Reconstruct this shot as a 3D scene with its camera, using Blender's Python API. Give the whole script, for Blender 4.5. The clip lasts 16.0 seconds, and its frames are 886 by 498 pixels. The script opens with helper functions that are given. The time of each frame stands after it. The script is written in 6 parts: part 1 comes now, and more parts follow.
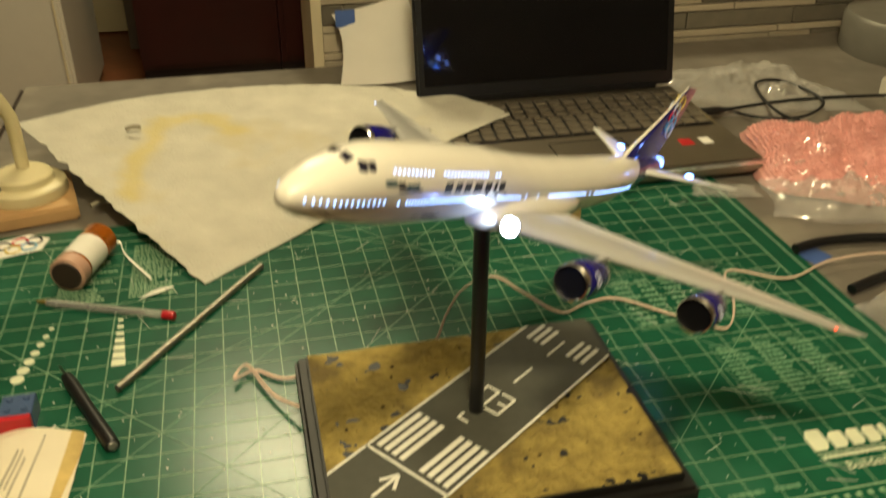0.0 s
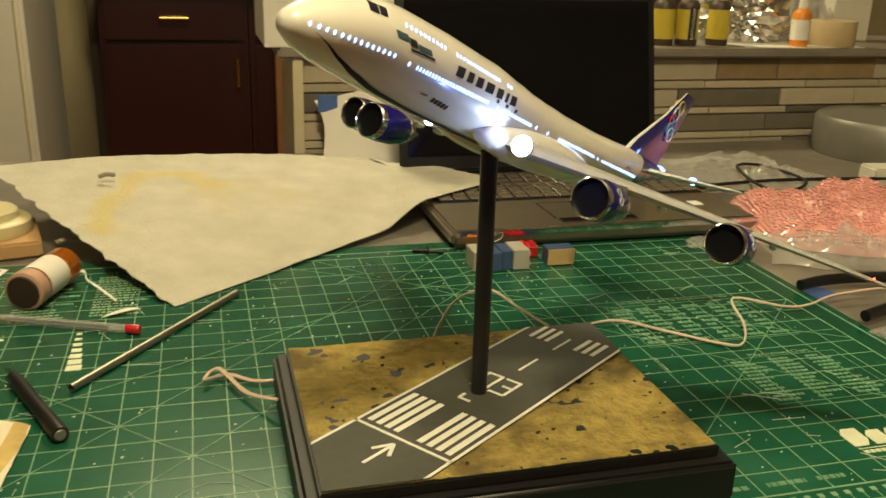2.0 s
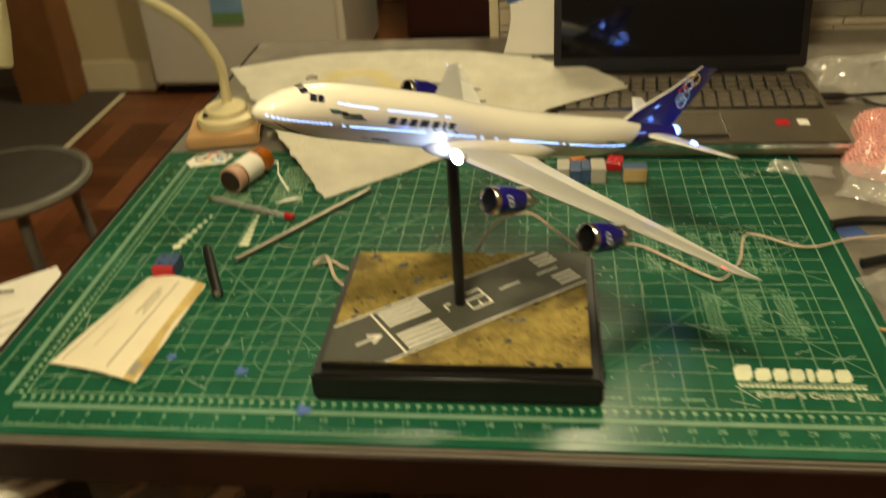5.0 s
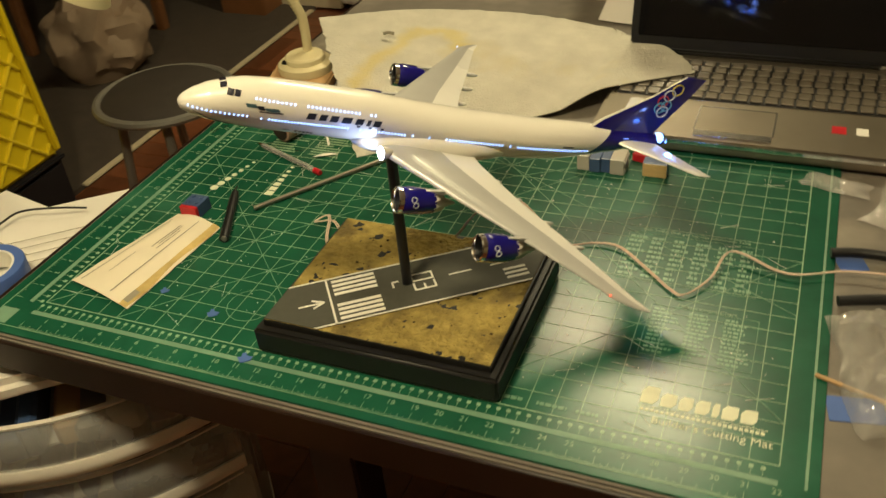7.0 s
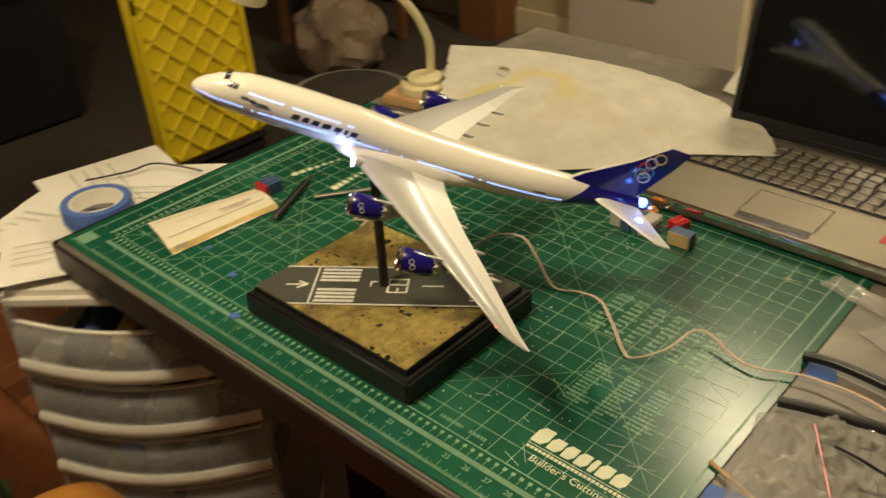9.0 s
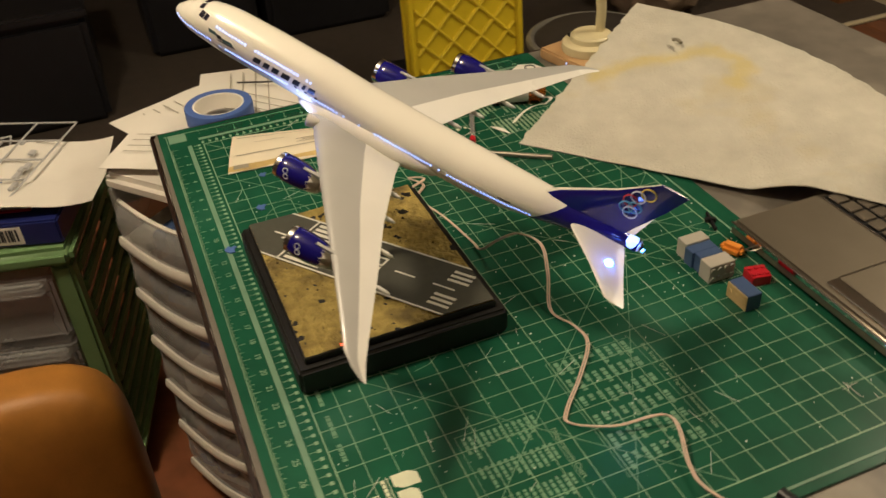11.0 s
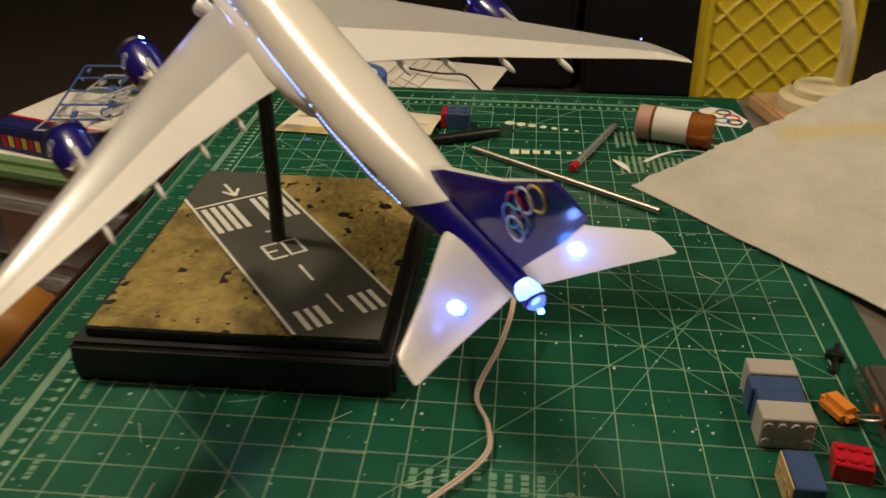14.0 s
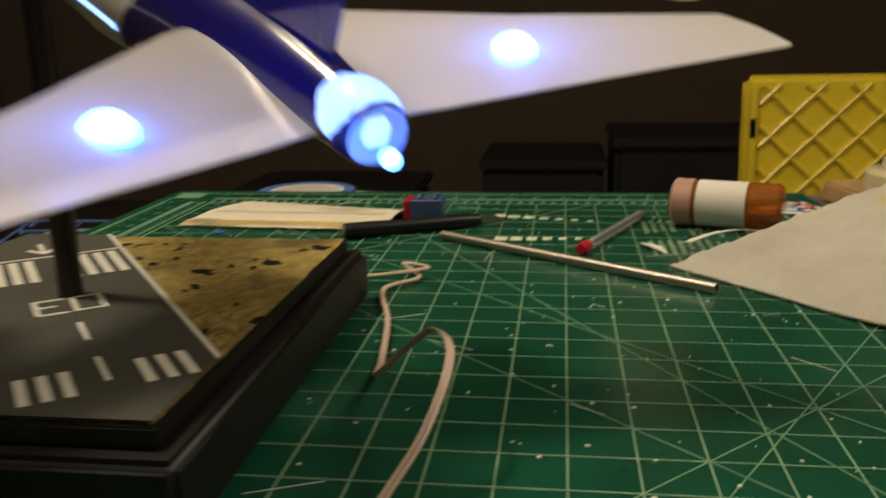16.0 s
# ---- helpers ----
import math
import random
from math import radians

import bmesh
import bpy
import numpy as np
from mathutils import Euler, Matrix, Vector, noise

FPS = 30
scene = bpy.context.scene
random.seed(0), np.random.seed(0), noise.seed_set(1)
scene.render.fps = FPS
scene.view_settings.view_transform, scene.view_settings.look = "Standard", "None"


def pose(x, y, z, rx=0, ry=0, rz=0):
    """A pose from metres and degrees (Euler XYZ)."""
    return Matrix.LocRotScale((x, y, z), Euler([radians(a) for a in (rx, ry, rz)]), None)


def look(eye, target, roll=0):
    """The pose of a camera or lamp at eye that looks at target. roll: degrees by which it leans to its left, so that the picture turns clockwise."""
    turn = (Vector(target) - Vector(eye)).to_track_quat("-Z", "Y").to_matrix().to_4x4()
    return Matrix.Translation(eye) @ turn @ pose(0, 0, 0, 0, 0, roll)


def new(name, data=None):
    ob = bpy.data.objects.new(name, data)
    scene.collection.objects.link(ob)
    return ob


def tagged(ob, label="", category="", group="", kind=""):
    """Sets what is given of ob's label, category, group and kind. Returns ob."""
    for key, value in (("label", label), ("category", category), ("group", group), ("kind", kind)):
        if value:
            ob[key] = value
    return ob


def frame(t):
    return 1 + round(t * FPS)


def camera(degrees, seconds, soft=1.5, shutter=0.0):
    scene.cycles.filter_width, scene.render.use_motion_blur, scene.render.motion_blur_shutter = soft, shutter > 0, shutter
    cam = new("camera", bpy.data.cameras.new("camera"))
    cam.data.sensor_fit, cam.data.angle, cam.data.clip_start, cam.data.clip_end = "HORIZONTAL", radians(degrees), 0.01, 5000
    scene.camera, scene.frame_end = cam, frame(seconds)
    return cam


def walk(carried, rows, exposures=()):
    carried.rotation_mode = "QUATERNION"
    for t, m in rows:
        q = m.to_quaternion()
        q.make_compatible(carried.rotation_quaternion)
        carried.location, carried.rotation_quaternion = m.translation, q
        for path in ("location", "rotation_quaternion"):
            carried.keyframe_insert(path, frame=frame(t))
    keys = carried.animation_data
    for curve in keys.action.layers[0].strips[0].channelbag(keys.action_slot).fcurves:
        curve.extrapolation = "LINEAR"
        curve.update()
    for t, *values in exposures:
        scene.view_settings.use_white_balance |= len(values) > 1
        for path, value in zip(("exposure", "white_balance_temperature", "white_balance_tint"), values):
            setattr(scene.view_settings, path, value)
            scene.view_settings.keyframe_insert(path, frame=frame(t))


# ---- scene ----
cam = camera(52.9, 16.0, 1.5, 0.72)
PATH = [
    (0, (0.273, -0.408, 1.244), (0.669, 1.273, 0.237), 0.4),
    (0.5, (0.249, -0.382, 1.16), (0.729, 1.3, 0.191), 1.5),
    (1, (0.252, -0.371, 1.121), (0.813, 1.403, 0.386), 2.1),
    (1.5, (0.25, -0.383, 1.062), (0.829, 1.426, 0.436), 2.4),
    (2, (0.248, -0.42, 1.076), (0.752, 1.409, 0.444), 1.7),
    (2.5, (0.254, -0.428, 1.075), (0.724, 1.419, 0.47), 1.9),
    (3, (0.258, -0.44, 1.072), (0.737, 1.417, 0.505), 1.7),
    (3.5, (0.266, -0.459, 1.076), (0.718, 1.403, 0.504), 1.2),
    (4, (0.292, -0.503, 1.113), (0.629, 1.359, 0.464), 0.1),
    (4.5, (0.397, -0.557, 1.213), (0.401, 1.23, 0.314), -2.2),
    (5, (0.509, -0.627, 1.303), (0.274, 1.065, 0.263), -3.8),
    (5.2, (0.554, -0.629, 1.318), (0.274, 1.012, 0.21), -3.7),
    (7.3, (0.813, -0.532, 1.369), (0.064, 0.915, 0.21), -4.9),
    (7.5, (0.842, -0.492, 1.358), (0.049, 0.932, 0.198), -4.1),
    (8, (0.92, -0.444, 1.342), (0.038, 0.948, 0.208), -2.2),
    (8.5, (0.998, -0.482, 1.369), (0.006, 0.859, 0.266), -2.6),
    (9, (1.068, -0.482, 1.381), (-0.089, 0.755, 0.318), -2.8),
    (9.2, (1.092, -0.451, 1.383), (-0.119, 0.721, 0.306), -2.3),
    (11.3, (1.185, -0.029, 1.33), (-0.379, 0.464, 0.185), -3.4),
    (11.5, (1.173, 0.004, 1.313), (-0.422, 0.469, 0.199), -2.2),
    (12, (1.129, 0.12, 1.262), (-0.565, 0.363, 0.226), 0.5),
    (12.5, (1.114, 0.191, 1.225), (-0.597, 0.307, 0.196), 0.9),
    (13, (1.095, 0.187, 1.201), (-0.623, 0.267, 0.181), 1.1),
    (13.5, (1.064, 0.219, 1.158), (-0.656, 0.222, 0.138), 1.1),
    (14, (1.013, 0.287, 1.117), (-0.728, 0.127, 0.147), 0.2),
    (14.5, (0.958, 0.323, 1.048), (-0.824, 0.085, 0.172), -3.2),
    (15, (0.884, 0.33, 0.994), (-0.931, 0.017, 0.214), -2.4),
    (15.5, (0.826, 0.323, 0.944), (-1.036, -0.03, 0.305), -2.4),
    (16, (0.786, 0.327, 0.904), (-1.137, 0.064, 0.424), -1.2),
]
walk(cam, [(t, look(eye, target, roll)) for t, eye, target, roll in PATH],
     [(0, 0.0, 6500, 10), (1.5, 0.08, 6500, 10), (3.5, 0.12, 6500, 10), (5, 0.0, 6500, 10), (9, -0.1, 6250, 18), (12, -0.3, 5900, 28), (14.5, -0.43, 5800, 27), (16, -0.4, 5750, 24)])

# ---- light ----
Z0 = 0.75                      # top of the cutting mat
IN = 0.0254
world = bpy.data.worlds.new("world")
scene.world = world
world.use_nodes = True
world.node_tree.nodes["Background"].inputs[0].default_value = (1.0, 0.72, 0.42, 1)
world.node_tree.nodes["Background"].inputs[1].default_value = 0.011


def lamp(name, kind, at, energy, colour, size=0.1, target=None, size_y=None):
    data = bpy.data.lights.new(name, kind)
    data.energy, data.color = energy, colour
    if kind == "AREA":
        data.size = size
        if size_y:
            data.shape, data.size_y = "RECTANGLE", size_y
    else:
        data.shadow_soft_size = size
    ob = new(name, data)
    ob.matrix_world = look(at, target) if target else pose(*at)
    return ob


WARM = (1.0, 0.86, 0.52)
lamp("ceiling_light_bulb", "POINT", (0.3, -0.55, 2.3), 68, WARM, 0.1)
lamp("kitchen_light_tube", "AREA", (0.36, 1.8, 2.4), 30, (1.0, 0.86, 0.5), 0.7, (0.45, 1.95, 0), 0.14)


# ---- materials ----
def mat(name, base, rough=0.5, metal=0.0, var=0.15, scale=30.0, bump=0.0, bump_scale=None, spots=None, spot_scale=8.0,
        coat=0.0, trans=0.0, emit=None, power=0.0, alpha=1.0, spot_at=0.6, rand=0.0, spec=0.5, sss=0.0):
    m = bpy.data.materials.new(name)
    m.use_nodes = True
    n, l = m.node_tree.nodes, m.node_tree.links
    b = n["Principled BSDF"]
    b.inputs["Roughness"].default_value, b.inputs["Metallic"].default_value = rough, metal
    b.inputs["Coat Weight"].default_value = coat
    b.inputs["Coat Roughness"].default_value = 0.06
    b.inputs["Transmission Weight"].default_value = trans
    b.inputs["Alpha"].default_value = alpha
    b.inputs["Specular IOR Level"].default_value = spec
    if sss:
        b.inputs["Subsurface Weight"].default_value = sss
        b.inputs["Subsurface Radius"].default_value = (0.01, 0.008, 0.006)
    co = n.new("ShaderNodeTexCoord")
    noise_a = n.new("ShaderNodeTexNoise")
    noise_a.inputs["Scale"].default_value, noise_a.inputs["Detail"].default_value = scale, 6
    l.new(co.outputs["Object"], noise_a.inputs["Vector"])
    noise_b = n.new("ShaderNodeTexNoise")
    noise_b.inputs["Scale"].default_value, noise_b.inputs["Detail"].default_value = scale * 0.13, 3
    l.new(co.outputs["Object"], noise_b.inputs["Vector"])
    ramp = n.new("ShaderNodeMapRange")
    ramp.inputs["From Min"].default_value, ramp.inputs["From Max"].default_value = 0.25, 0.75
    ramp.inputs["To Min"].default_value, ramp.inputs["To Max"].default_value = 1 - var, 1 + var
    mix = n.new("ShaderNodeMath")
    mix.operation = "ADD"
    half = n.new("ShaderNodeMath")
    half.operation = "MULTIPLY"
    half.inputs[1].default_value = 0.5
    l.new(noise_a.outputs["Fac"], mix.inputs[0])
    l.new(noise_b.outputs["Fac"], mix.inputs[1])
    l.new(mix.outputs[0], half.inputs[0])
    l.new(half.outputs[0], ramp.inputs["Value"])
    mul = n.new("ShaderNodeVectorMath")
    mul.operation = "SCALE"
    mul.inputs[0].default_value = base
    l.new(ramp.outputs[0], mul.inputs["Scale"])
    colour = mul.outputs[0]
    if rand:
        info = n.new("ShaderNodeObjectInfo")
        mr = n.new("ShaderNodeMapRange")
        mr.inputs["To Min"].default_value, mr.inputs["To Max"].default_value = 1 - rand, 1 + rand
        l.new(info.outputs["Random"], mr.inputs["Value"])
        mul2 = n.new("ShaderNodeVectorMath")
        mul2.operation = "SCALE"
        l.new(colour, mul2.inputs[0])
        l.new(mr.outputs[0], mul2.inputs["Scale"])
        colour = mul2.outputs[0]
    if spots:
        noise_c = n.new("ShaderNodeTexNoise")
        noise_c.inputs["Scale"].default_value, noise_c.inputs["Detail"].default_value = spot_scale, 5
        l.new(co.outputs["Object"], noise_c.inputs["Vector"])
        edge = n.new("ShaderNodeMapRange")
        edge.inputs["From Min"].default_value, edge.inputs["From Max"].default_value = spot_at, spot_at + 0.12
        l.new(noise_c.outputs["Fac"], edge.inputs["Value"])
        blend = n.new("ShaderNodeMix")
        blend.data_type = "RGBA"
        l.new(edge.outputs[0], blend.inputs["Factor"])
        l.new(colour, blend.inputs["A"])
        blend.inputs["B"].default_value = (*spots, 1)
        colour = blend.outputs["Result"]
    l.new(colour, b.inputs["Base Color"])
    rr = n.new("ShaderNodeMapRange")
    rr.inputs["To Min"].default_value, rr.inputs["To Max"].default_value = max(0.02, rough * 0.8), min(1, rough * 1.2)
    l.new(noise_b.outputs["Fac"], rr.inputs["Value"])
    l.new(rr.outputs[0], b.inputs["Roughness"])
    if bump:
        bp = n.new("ShaderNodeBump")
        bp.inputs["Strength"].default_value, bp.inputs["Distance"].default_value = min(1, bump * 4), 0.002 * bump * 4
        nb = n.new("ShaderNodeTexNoise")
        nb.inputs["Scale"].default_value, nb.inputs["Detail"].default_value = bump_scale or scale, 8
        l.new(co.outputs["Object"], nb.inputs["Vector"])
        l.new(nb.outputs["Fac"], bp.inputs["Height"])
        l.new(bp.outputs[0], b.inputs["Normal"])
    if emit:
        b.inputs["Emission Color"].default_value = (*emit, 1)
        b.inputs["Emission Strength"].default_value = power
    return m


M = dict(
    mat_green=mat("mat_green", (0.009, 0.088, 0.047), 0.24, var=0.4, scale=26, bump=0.035, bump_scale=45, spots=(0.026, 0.135, 0.08), spot_scale=7, spot_at=0.56),
    print_line=mat("print_line", (0.26, 0.4, 0.25), 0.3, var=0.35, scale=60),
    print_faint=mat("print_faint", (0.16, 0.31, 0.19), 0.3, var=0.4, scale=60),
    print_cream=mat("print_cream", (0.72, 0.74, 0.55), 0.5, var=0.2, scale=50),
    band=mat("band", (0.17, 0.3, 0.2), 0.4, var=0.25, scale=40),
    table_wood=mat("table_wood", (0.02, 0.0085, 0.0045), 0.42, var=0.4, scale=18, bump=0.05, bump_scale=60),
    table_top=mat("table_top", (0.17, 0.15, 0.125), 0.45, var=0.35, scale=25, spots=(0.28, 0.25, 0.2), spot_scale=6),
    plane_white=mat("plane_white", (0.86, 0.83, 0.74), 0.24, var=0.03, scale=20, coat=0.45),
    plane_grey=mat("plane_grey", (0.42, 0.42, 0.4), 0.3, var=0.06, scale=40, coat=0.3),
    wing_light=mat("wing_light", (0.78, 0.77, 0.72), 0.28, var=0.05, scale=40, coat=0.3),
    plane_blue=mat("plane_blue", (0.009, 0.007, 0.17), 0.16, var=0.1, scale=30, coat=0.4),
    stripe=mat("stripe", (0.008, 0.008, 0.028), 0.5, var=0.1, scale=30, spec=0.15),
    decal=mat("decal", (0.02, 0.025, 0.035), 0.3, var=0.2, scale=60),
    decal_teal=mat("decal_teal", (0.06, 0.12, 0.14), 0.3, var=0.2, scale=60),
    chrome=mat("chrome", (0.8, 0.8, 0.82), 0.12, 1.0, var=0.05, scale=50),
    dark_hole=mat("dark_hole", (0.003, 0.003, 0.004), 0.6, var=0.2, scale=50, spec=0.1),
    cockpit=mat("cockpit", (0.02, 0.02, 0.04), 0.1, var=0.1, scale=40, coat=0.6),
    window_glow=mat("window_glow", (0.6, 0.7, 1.0), 0.3, var=0.0, emit=(0.25, 0.46, 1.0), power=4.0),
    led=mat("led", (0.9, 0.95, 1), 0.2, var=0.0, emit=(0.62, 0.78, 1.0), power=90.0),
    led_blue=mat("led_blue", (0.7, 0.85, 1), 0.2, var=0.0, emit=(0.055, 0.19, 1.0), power=26.0),
    led_soft=mat("led_soft", (0.9, 0.95, 1), 0.1, var=0.0, emit=(0.22, 0.4, 1.0), power=3.6, coat=1.0),
    led_red=mat("led_red", (0.9, 0.1, 0.05), 0.2, var=0.0, emit=(1.0, 0.06, 0.02), power=8.0),
    clear=mat("clear", (0.9, 0.95, 1.0), 0.06, trans=1.0, var=0.0),
    black_paint=mat("black_paint", (0.007, 0.0065, 0.006), 0.48, var=0.3, scale=30, bump=0.04, bump_scale=120),
    mast_black=mat("mast_black", (0.01, 0.01, 0.011), 0.35, var=0.2, scale=60),
    sand=mat("sand", (0.4, 0.3, 0.085), 0.9, var=0.55, scale=90, bump=0.9, bump_scale=180, spots=(0.17, 0.125, 0.045), spot_scale=18, spot_at=0.53, spec=0.2),
    sand_dark=mat("sand_dark", (0.07, 0.05, 0.022), 0.95, var=0.5, scale=200, spec=0.05),
    tarmac=mat("tarmac", (0.06, 0.06, 0.044), 0.7, var=0.2, scale=120, bump=0.08, bump_scale=900),
    white_paint=mat("white_paint", (0.76, 0.74, 0.64), 0.6, var=0.08, scale=200),
    paper=mat("paper", (0.57, 0.545, 0.46), 0.9, var=0.24, scale=24, bump=0.3, bump_scale=300, spots=(0.56, 0.5, 0.33), spot_scale=5.5, spot_at=0.57),
    paper_white=mat("paper_white", (0.8, 0.77, 0.7), 0.8, var=0.06, scale=20),
    stain=mat("stain", (0.6, 0.42, 0.08), 0.85, var=0.2, scale=30),
    card=mat("card", (0.76, 0.69, 0.53), 0.8, var=0.1, scale=25, bump=0.05, bump_scale=200),
    card_burn=mat("card_burn", (0.55, 0.4, 0.14), 0.8, var=0.5, scale=50),
    print_grey=mat("print_grey", (0.3, 0.27, 0.2), 0.8, var=0.2, scale=60),
    lamp_cream=mat("lamp_cream", (0.68, 0.6, 0.36), 0.4, var=0.08, scale=20, coat=0.1),
    wood_light=mat("wood_light", (0.5, 0.31, 0.14), 0.6, var=0.25, scale=20, bump=0.06, bump_scale=90),
    amber=mat("amber", (0.85, 0.25, 0.02), 0.12, var=0.05, scale=20, trans=0.7, coat=0.3),
    cap_brown=mat("cap_brown", (0.5, 0.3, 0.22), 0.5, var=0.12, scale=40),
    cap_dark=mat("cap_dark", (0.03, 0.017, 0.012), 0.6, var=0.3, scale=60),
    steel=mat("steel", (0.4, 0.37, 0.31), 0.42, 1.0, var=0.1, scale=80),
    red_plastic=mat("red_plastic", (0.5, 0.012, 0.02), 0.3, var=0.1, scale=40),
    blue_plastic=mat("blue_plastic", (0.05, 0.09, 0.2), 0.35, var=0.25, scale=40),
    grey_plastic=mat("grey_plastic", (0.45, 0.42, 0.36), 0.35, var=0.12, scale=40),
    tan_plastic=mat("tan_plastic", (0.6, 0.42, 0.18), 0.4, var=0.1, scale=40),
    black_plastic=mat("black_plastic", (0.008, 0.008, 0.009), 0.4, var=0.25, scale=50),
    laptop_shell=mat("laptop_shell", (0.3, 0.26, 0.2), 0.33, 0.8, var=0.2, scale=14, coat=0.2),
    laptop_key=mat("laptop_key", (0.13, 0.11, 0.085), 0.22, var=0.2, scale=60),
    screen=mat("screen", (0.006, 0.006, 0.007), 0.06, var=0.2, scale=10, coat=0.5),
    cable_pink=mat("cable_pink", (0.66, 0.5, 0.4), 0.45, var=0.1, scale=40),
    rubber=mat("rubber", (0.012, 0.012, 0.012), 0.5, var=0.2, scale=60),
    pink_bag=mat("pink_bag", (0.85, 0.42, 0.38), 0.14, var=0.15, scale=40, coat=0.5, alpha=0.93),
    plastic_film=mat("plastic_film", (0.72, 0.7, 0.66), 0.09, var=0.1, scale=20, alpha=0.36, spec=1.0, coat=1.0),
    tape_blue=mat("tape_blue", (0.07, 0.14, 0.42), 0.6, var=0.15, scale=40),
    tape_tan=mat("tape_tan", (0.52, 0.4, 0.22), 0.6, var=0.1, scale=40),
    maroon=mat("maroon", (0.02, 0.0022, 0.0022), 0.34, var=0.35, scale=12, coat=0.15),
    brass=mat("brass", (0.8, 0.55, 0.18), 0.25, 1.0, var=0.1, scale=60),
    granite=mat("granite", (0.045, 0.036, 0.03), 0.25, var=0.5, scale=140),
    fridge_white=mat("fridge_white", (0.6, 0.57, 0.5), 0.4, var=0.04, scale=20, bump=0.03, bump_scale=500),
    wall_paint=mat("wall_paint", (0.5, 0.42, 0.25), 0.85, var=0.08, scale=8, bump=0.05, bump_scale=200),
    # wall paint at about a fifth of its brightness, shade put into the colour
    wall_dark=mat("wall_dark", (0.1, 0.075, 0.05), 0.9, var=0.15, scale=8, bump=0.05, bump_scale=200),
    ceiling_paint=mat("ceiling_paint", (0.6, 0.55, 0.45), 0.9, var=0.05, scale=8),
    trim_cream=mat("trim_cream", (0.66, 0.58, 0.4), 0.5, var=0.08, scale=20),
    parquet=mat("parquet", (0.16, 0.055, 0.022), 0.4, var=0.35, scale=30, rand=0.45),
    carpet=mat("carpet", (0.075, 0.058, 0.045), 0.95, var=0.35, scale=160, bump=0.3, bump_scale=300),
    grout=mat("grout", (0.5, 0.45, 0.36), 0.9, var=0.12, scale=60),
    tile_a=mat("tile_a", (0.5, 0.43, 0.32), 0.35, var=0.15, scale=20, rand=0.14),
    tile_b=mat("tile_b", (0.17, 0.15, 0.115), 0.5, var=0.25, scale=30, rand=0.2),
    tile_c=mat("tile_c", (0.3, 0.21, 0.11), 0.55, var=0.3, scale=30, rand=0.2),
    ledge_stone=mat("ledge_stone", (0.24, 0.21, 0.17), 0.4, var=0.25, scale=40),
    foil=mat("foil", (0.85, 0.84, 0.82), 0.22, 1.0, var=0.08, scale=40, bump=0.2, bump_scale=60),
    yellow_label=mat("yellow_label", (0.62, 0.48, 0.05), 0.5, var=0.12, scale=40),
    brown_label=mat("brown_label", (0.07, 0.045, 0.03), 0.5, var=0.15, scale=40),
    bottle_white=mat("bottle_white", (0.72, 0.68, 0.58), 0.4, var=0.06, scale=30),
    yellow_board=mat("yellow_board", (0.75, 0.58, 0.01), 0.35, var=0.1, scale=15, coat=0.2),
    drawer_film=mat("drawer_film", (0.5, 0.5, 0.49), 0.22, var=0.4, scale=12, alpha=0.42),
    drawer_white=mat("drawer_white", (0.75, 0.71, 0.64), 0.45, var=0.08, scale=15),
    green_plastic=mat("green_plastic", (0.15, 0.27, 0.11), 0.5, var=0.15, scale=30),
    leather=mat("leather", (0.36, 0.15, 0.02), 0.5, var=0.2, scale=40, bump=0.12, bump_scale=300),
    box_blue=mat("box_blue", (0.015, 0.022, 0.13), 0.35, var=0.15, scale=30),
    sprue_grey=mat("sprue_grey", (0.5, 0.5, 0.5), 0.4, var=0.1, scale=60),
    sprue_blue=mat("sprue_blue", (0.06, 0.13, 0.38), 0.4, var=0.1, scale=60),
    dark_bin=mat("dark_bin", (0.01, 0.01, 0.013), 0.45, var=0.3, scale=20),
    door_wood=mat("door_wood", (0.2, 0.085, 0.03), 0.5, var=0.25, scale=14),
    grey_metal=mat("grey_metal", (0.24, 0.23, 0.2), 0.45, 0.4, var=0.15, scale=30),
    sky_print=mat("sky_print", (0.2, 0.36, 0.55), 0.5, var=0.25, scale=12),
    orange=mat("orange", (0.75, 0.25, 0.02), 0.4, var=0.1, scale=30),
    sack=mat("sack", (0.3, 0.22, 0.15), 0.7, var=0.3, scale=10, bump=0.2, bump_scale=30),
    seat_dark=mat("seat_dark", (0.035, 0.027, 0.021), 0.8, var=0.3, scale=20, bump=0.1, bump_scale=200),
    ring_white=mat("ring_white", (0.62, 0.66, 0.8), 0.3, var=0.05),
    ring_yellow=mat("ring_yellow", (0.65, 0.5, 0.1), 0.3, var=0.05),
    ring_red=mat("ring_red", (0.55, 0.03, 0.05), 0.3, var=0.05),
    ring_cyan=mat("ring_cyan", (0.12, 0.38, 0.6), 0.3, var=0.05),
)


# ---- mesh helpers ----
def mesh_ob(name, bm, material, parent=None, label="", smooth=False):
    me = bpy.data.meshes.new(name)
    bm.normal_update()
    bm.to_mesh(me)
    bm.free()
    for m in material if isinstance(material, (list, tuple)) else [material]:
        me.materials.append(m)
    if smooth:
        me.polygons.foreach_set("use_smooth", [True] * len(me.polygons))
        me.set_sharp_from_angle(angle=radians(38))
    ob = new(name, me)
    if parent:
        ob.parent = parent
    if label:
        ob["label"] = label
    return ob


def part(name, bm, material, parent, label="", smooth=False):
    return mesh_ob(name, bm, material, parent, label, smooth)


def shared(name, ob, parent, m):
    """Another object on the mesh of ob."""
    o = new(name, ob.data)
    o.parent = parent
    o.matrix_basis = m
    return o


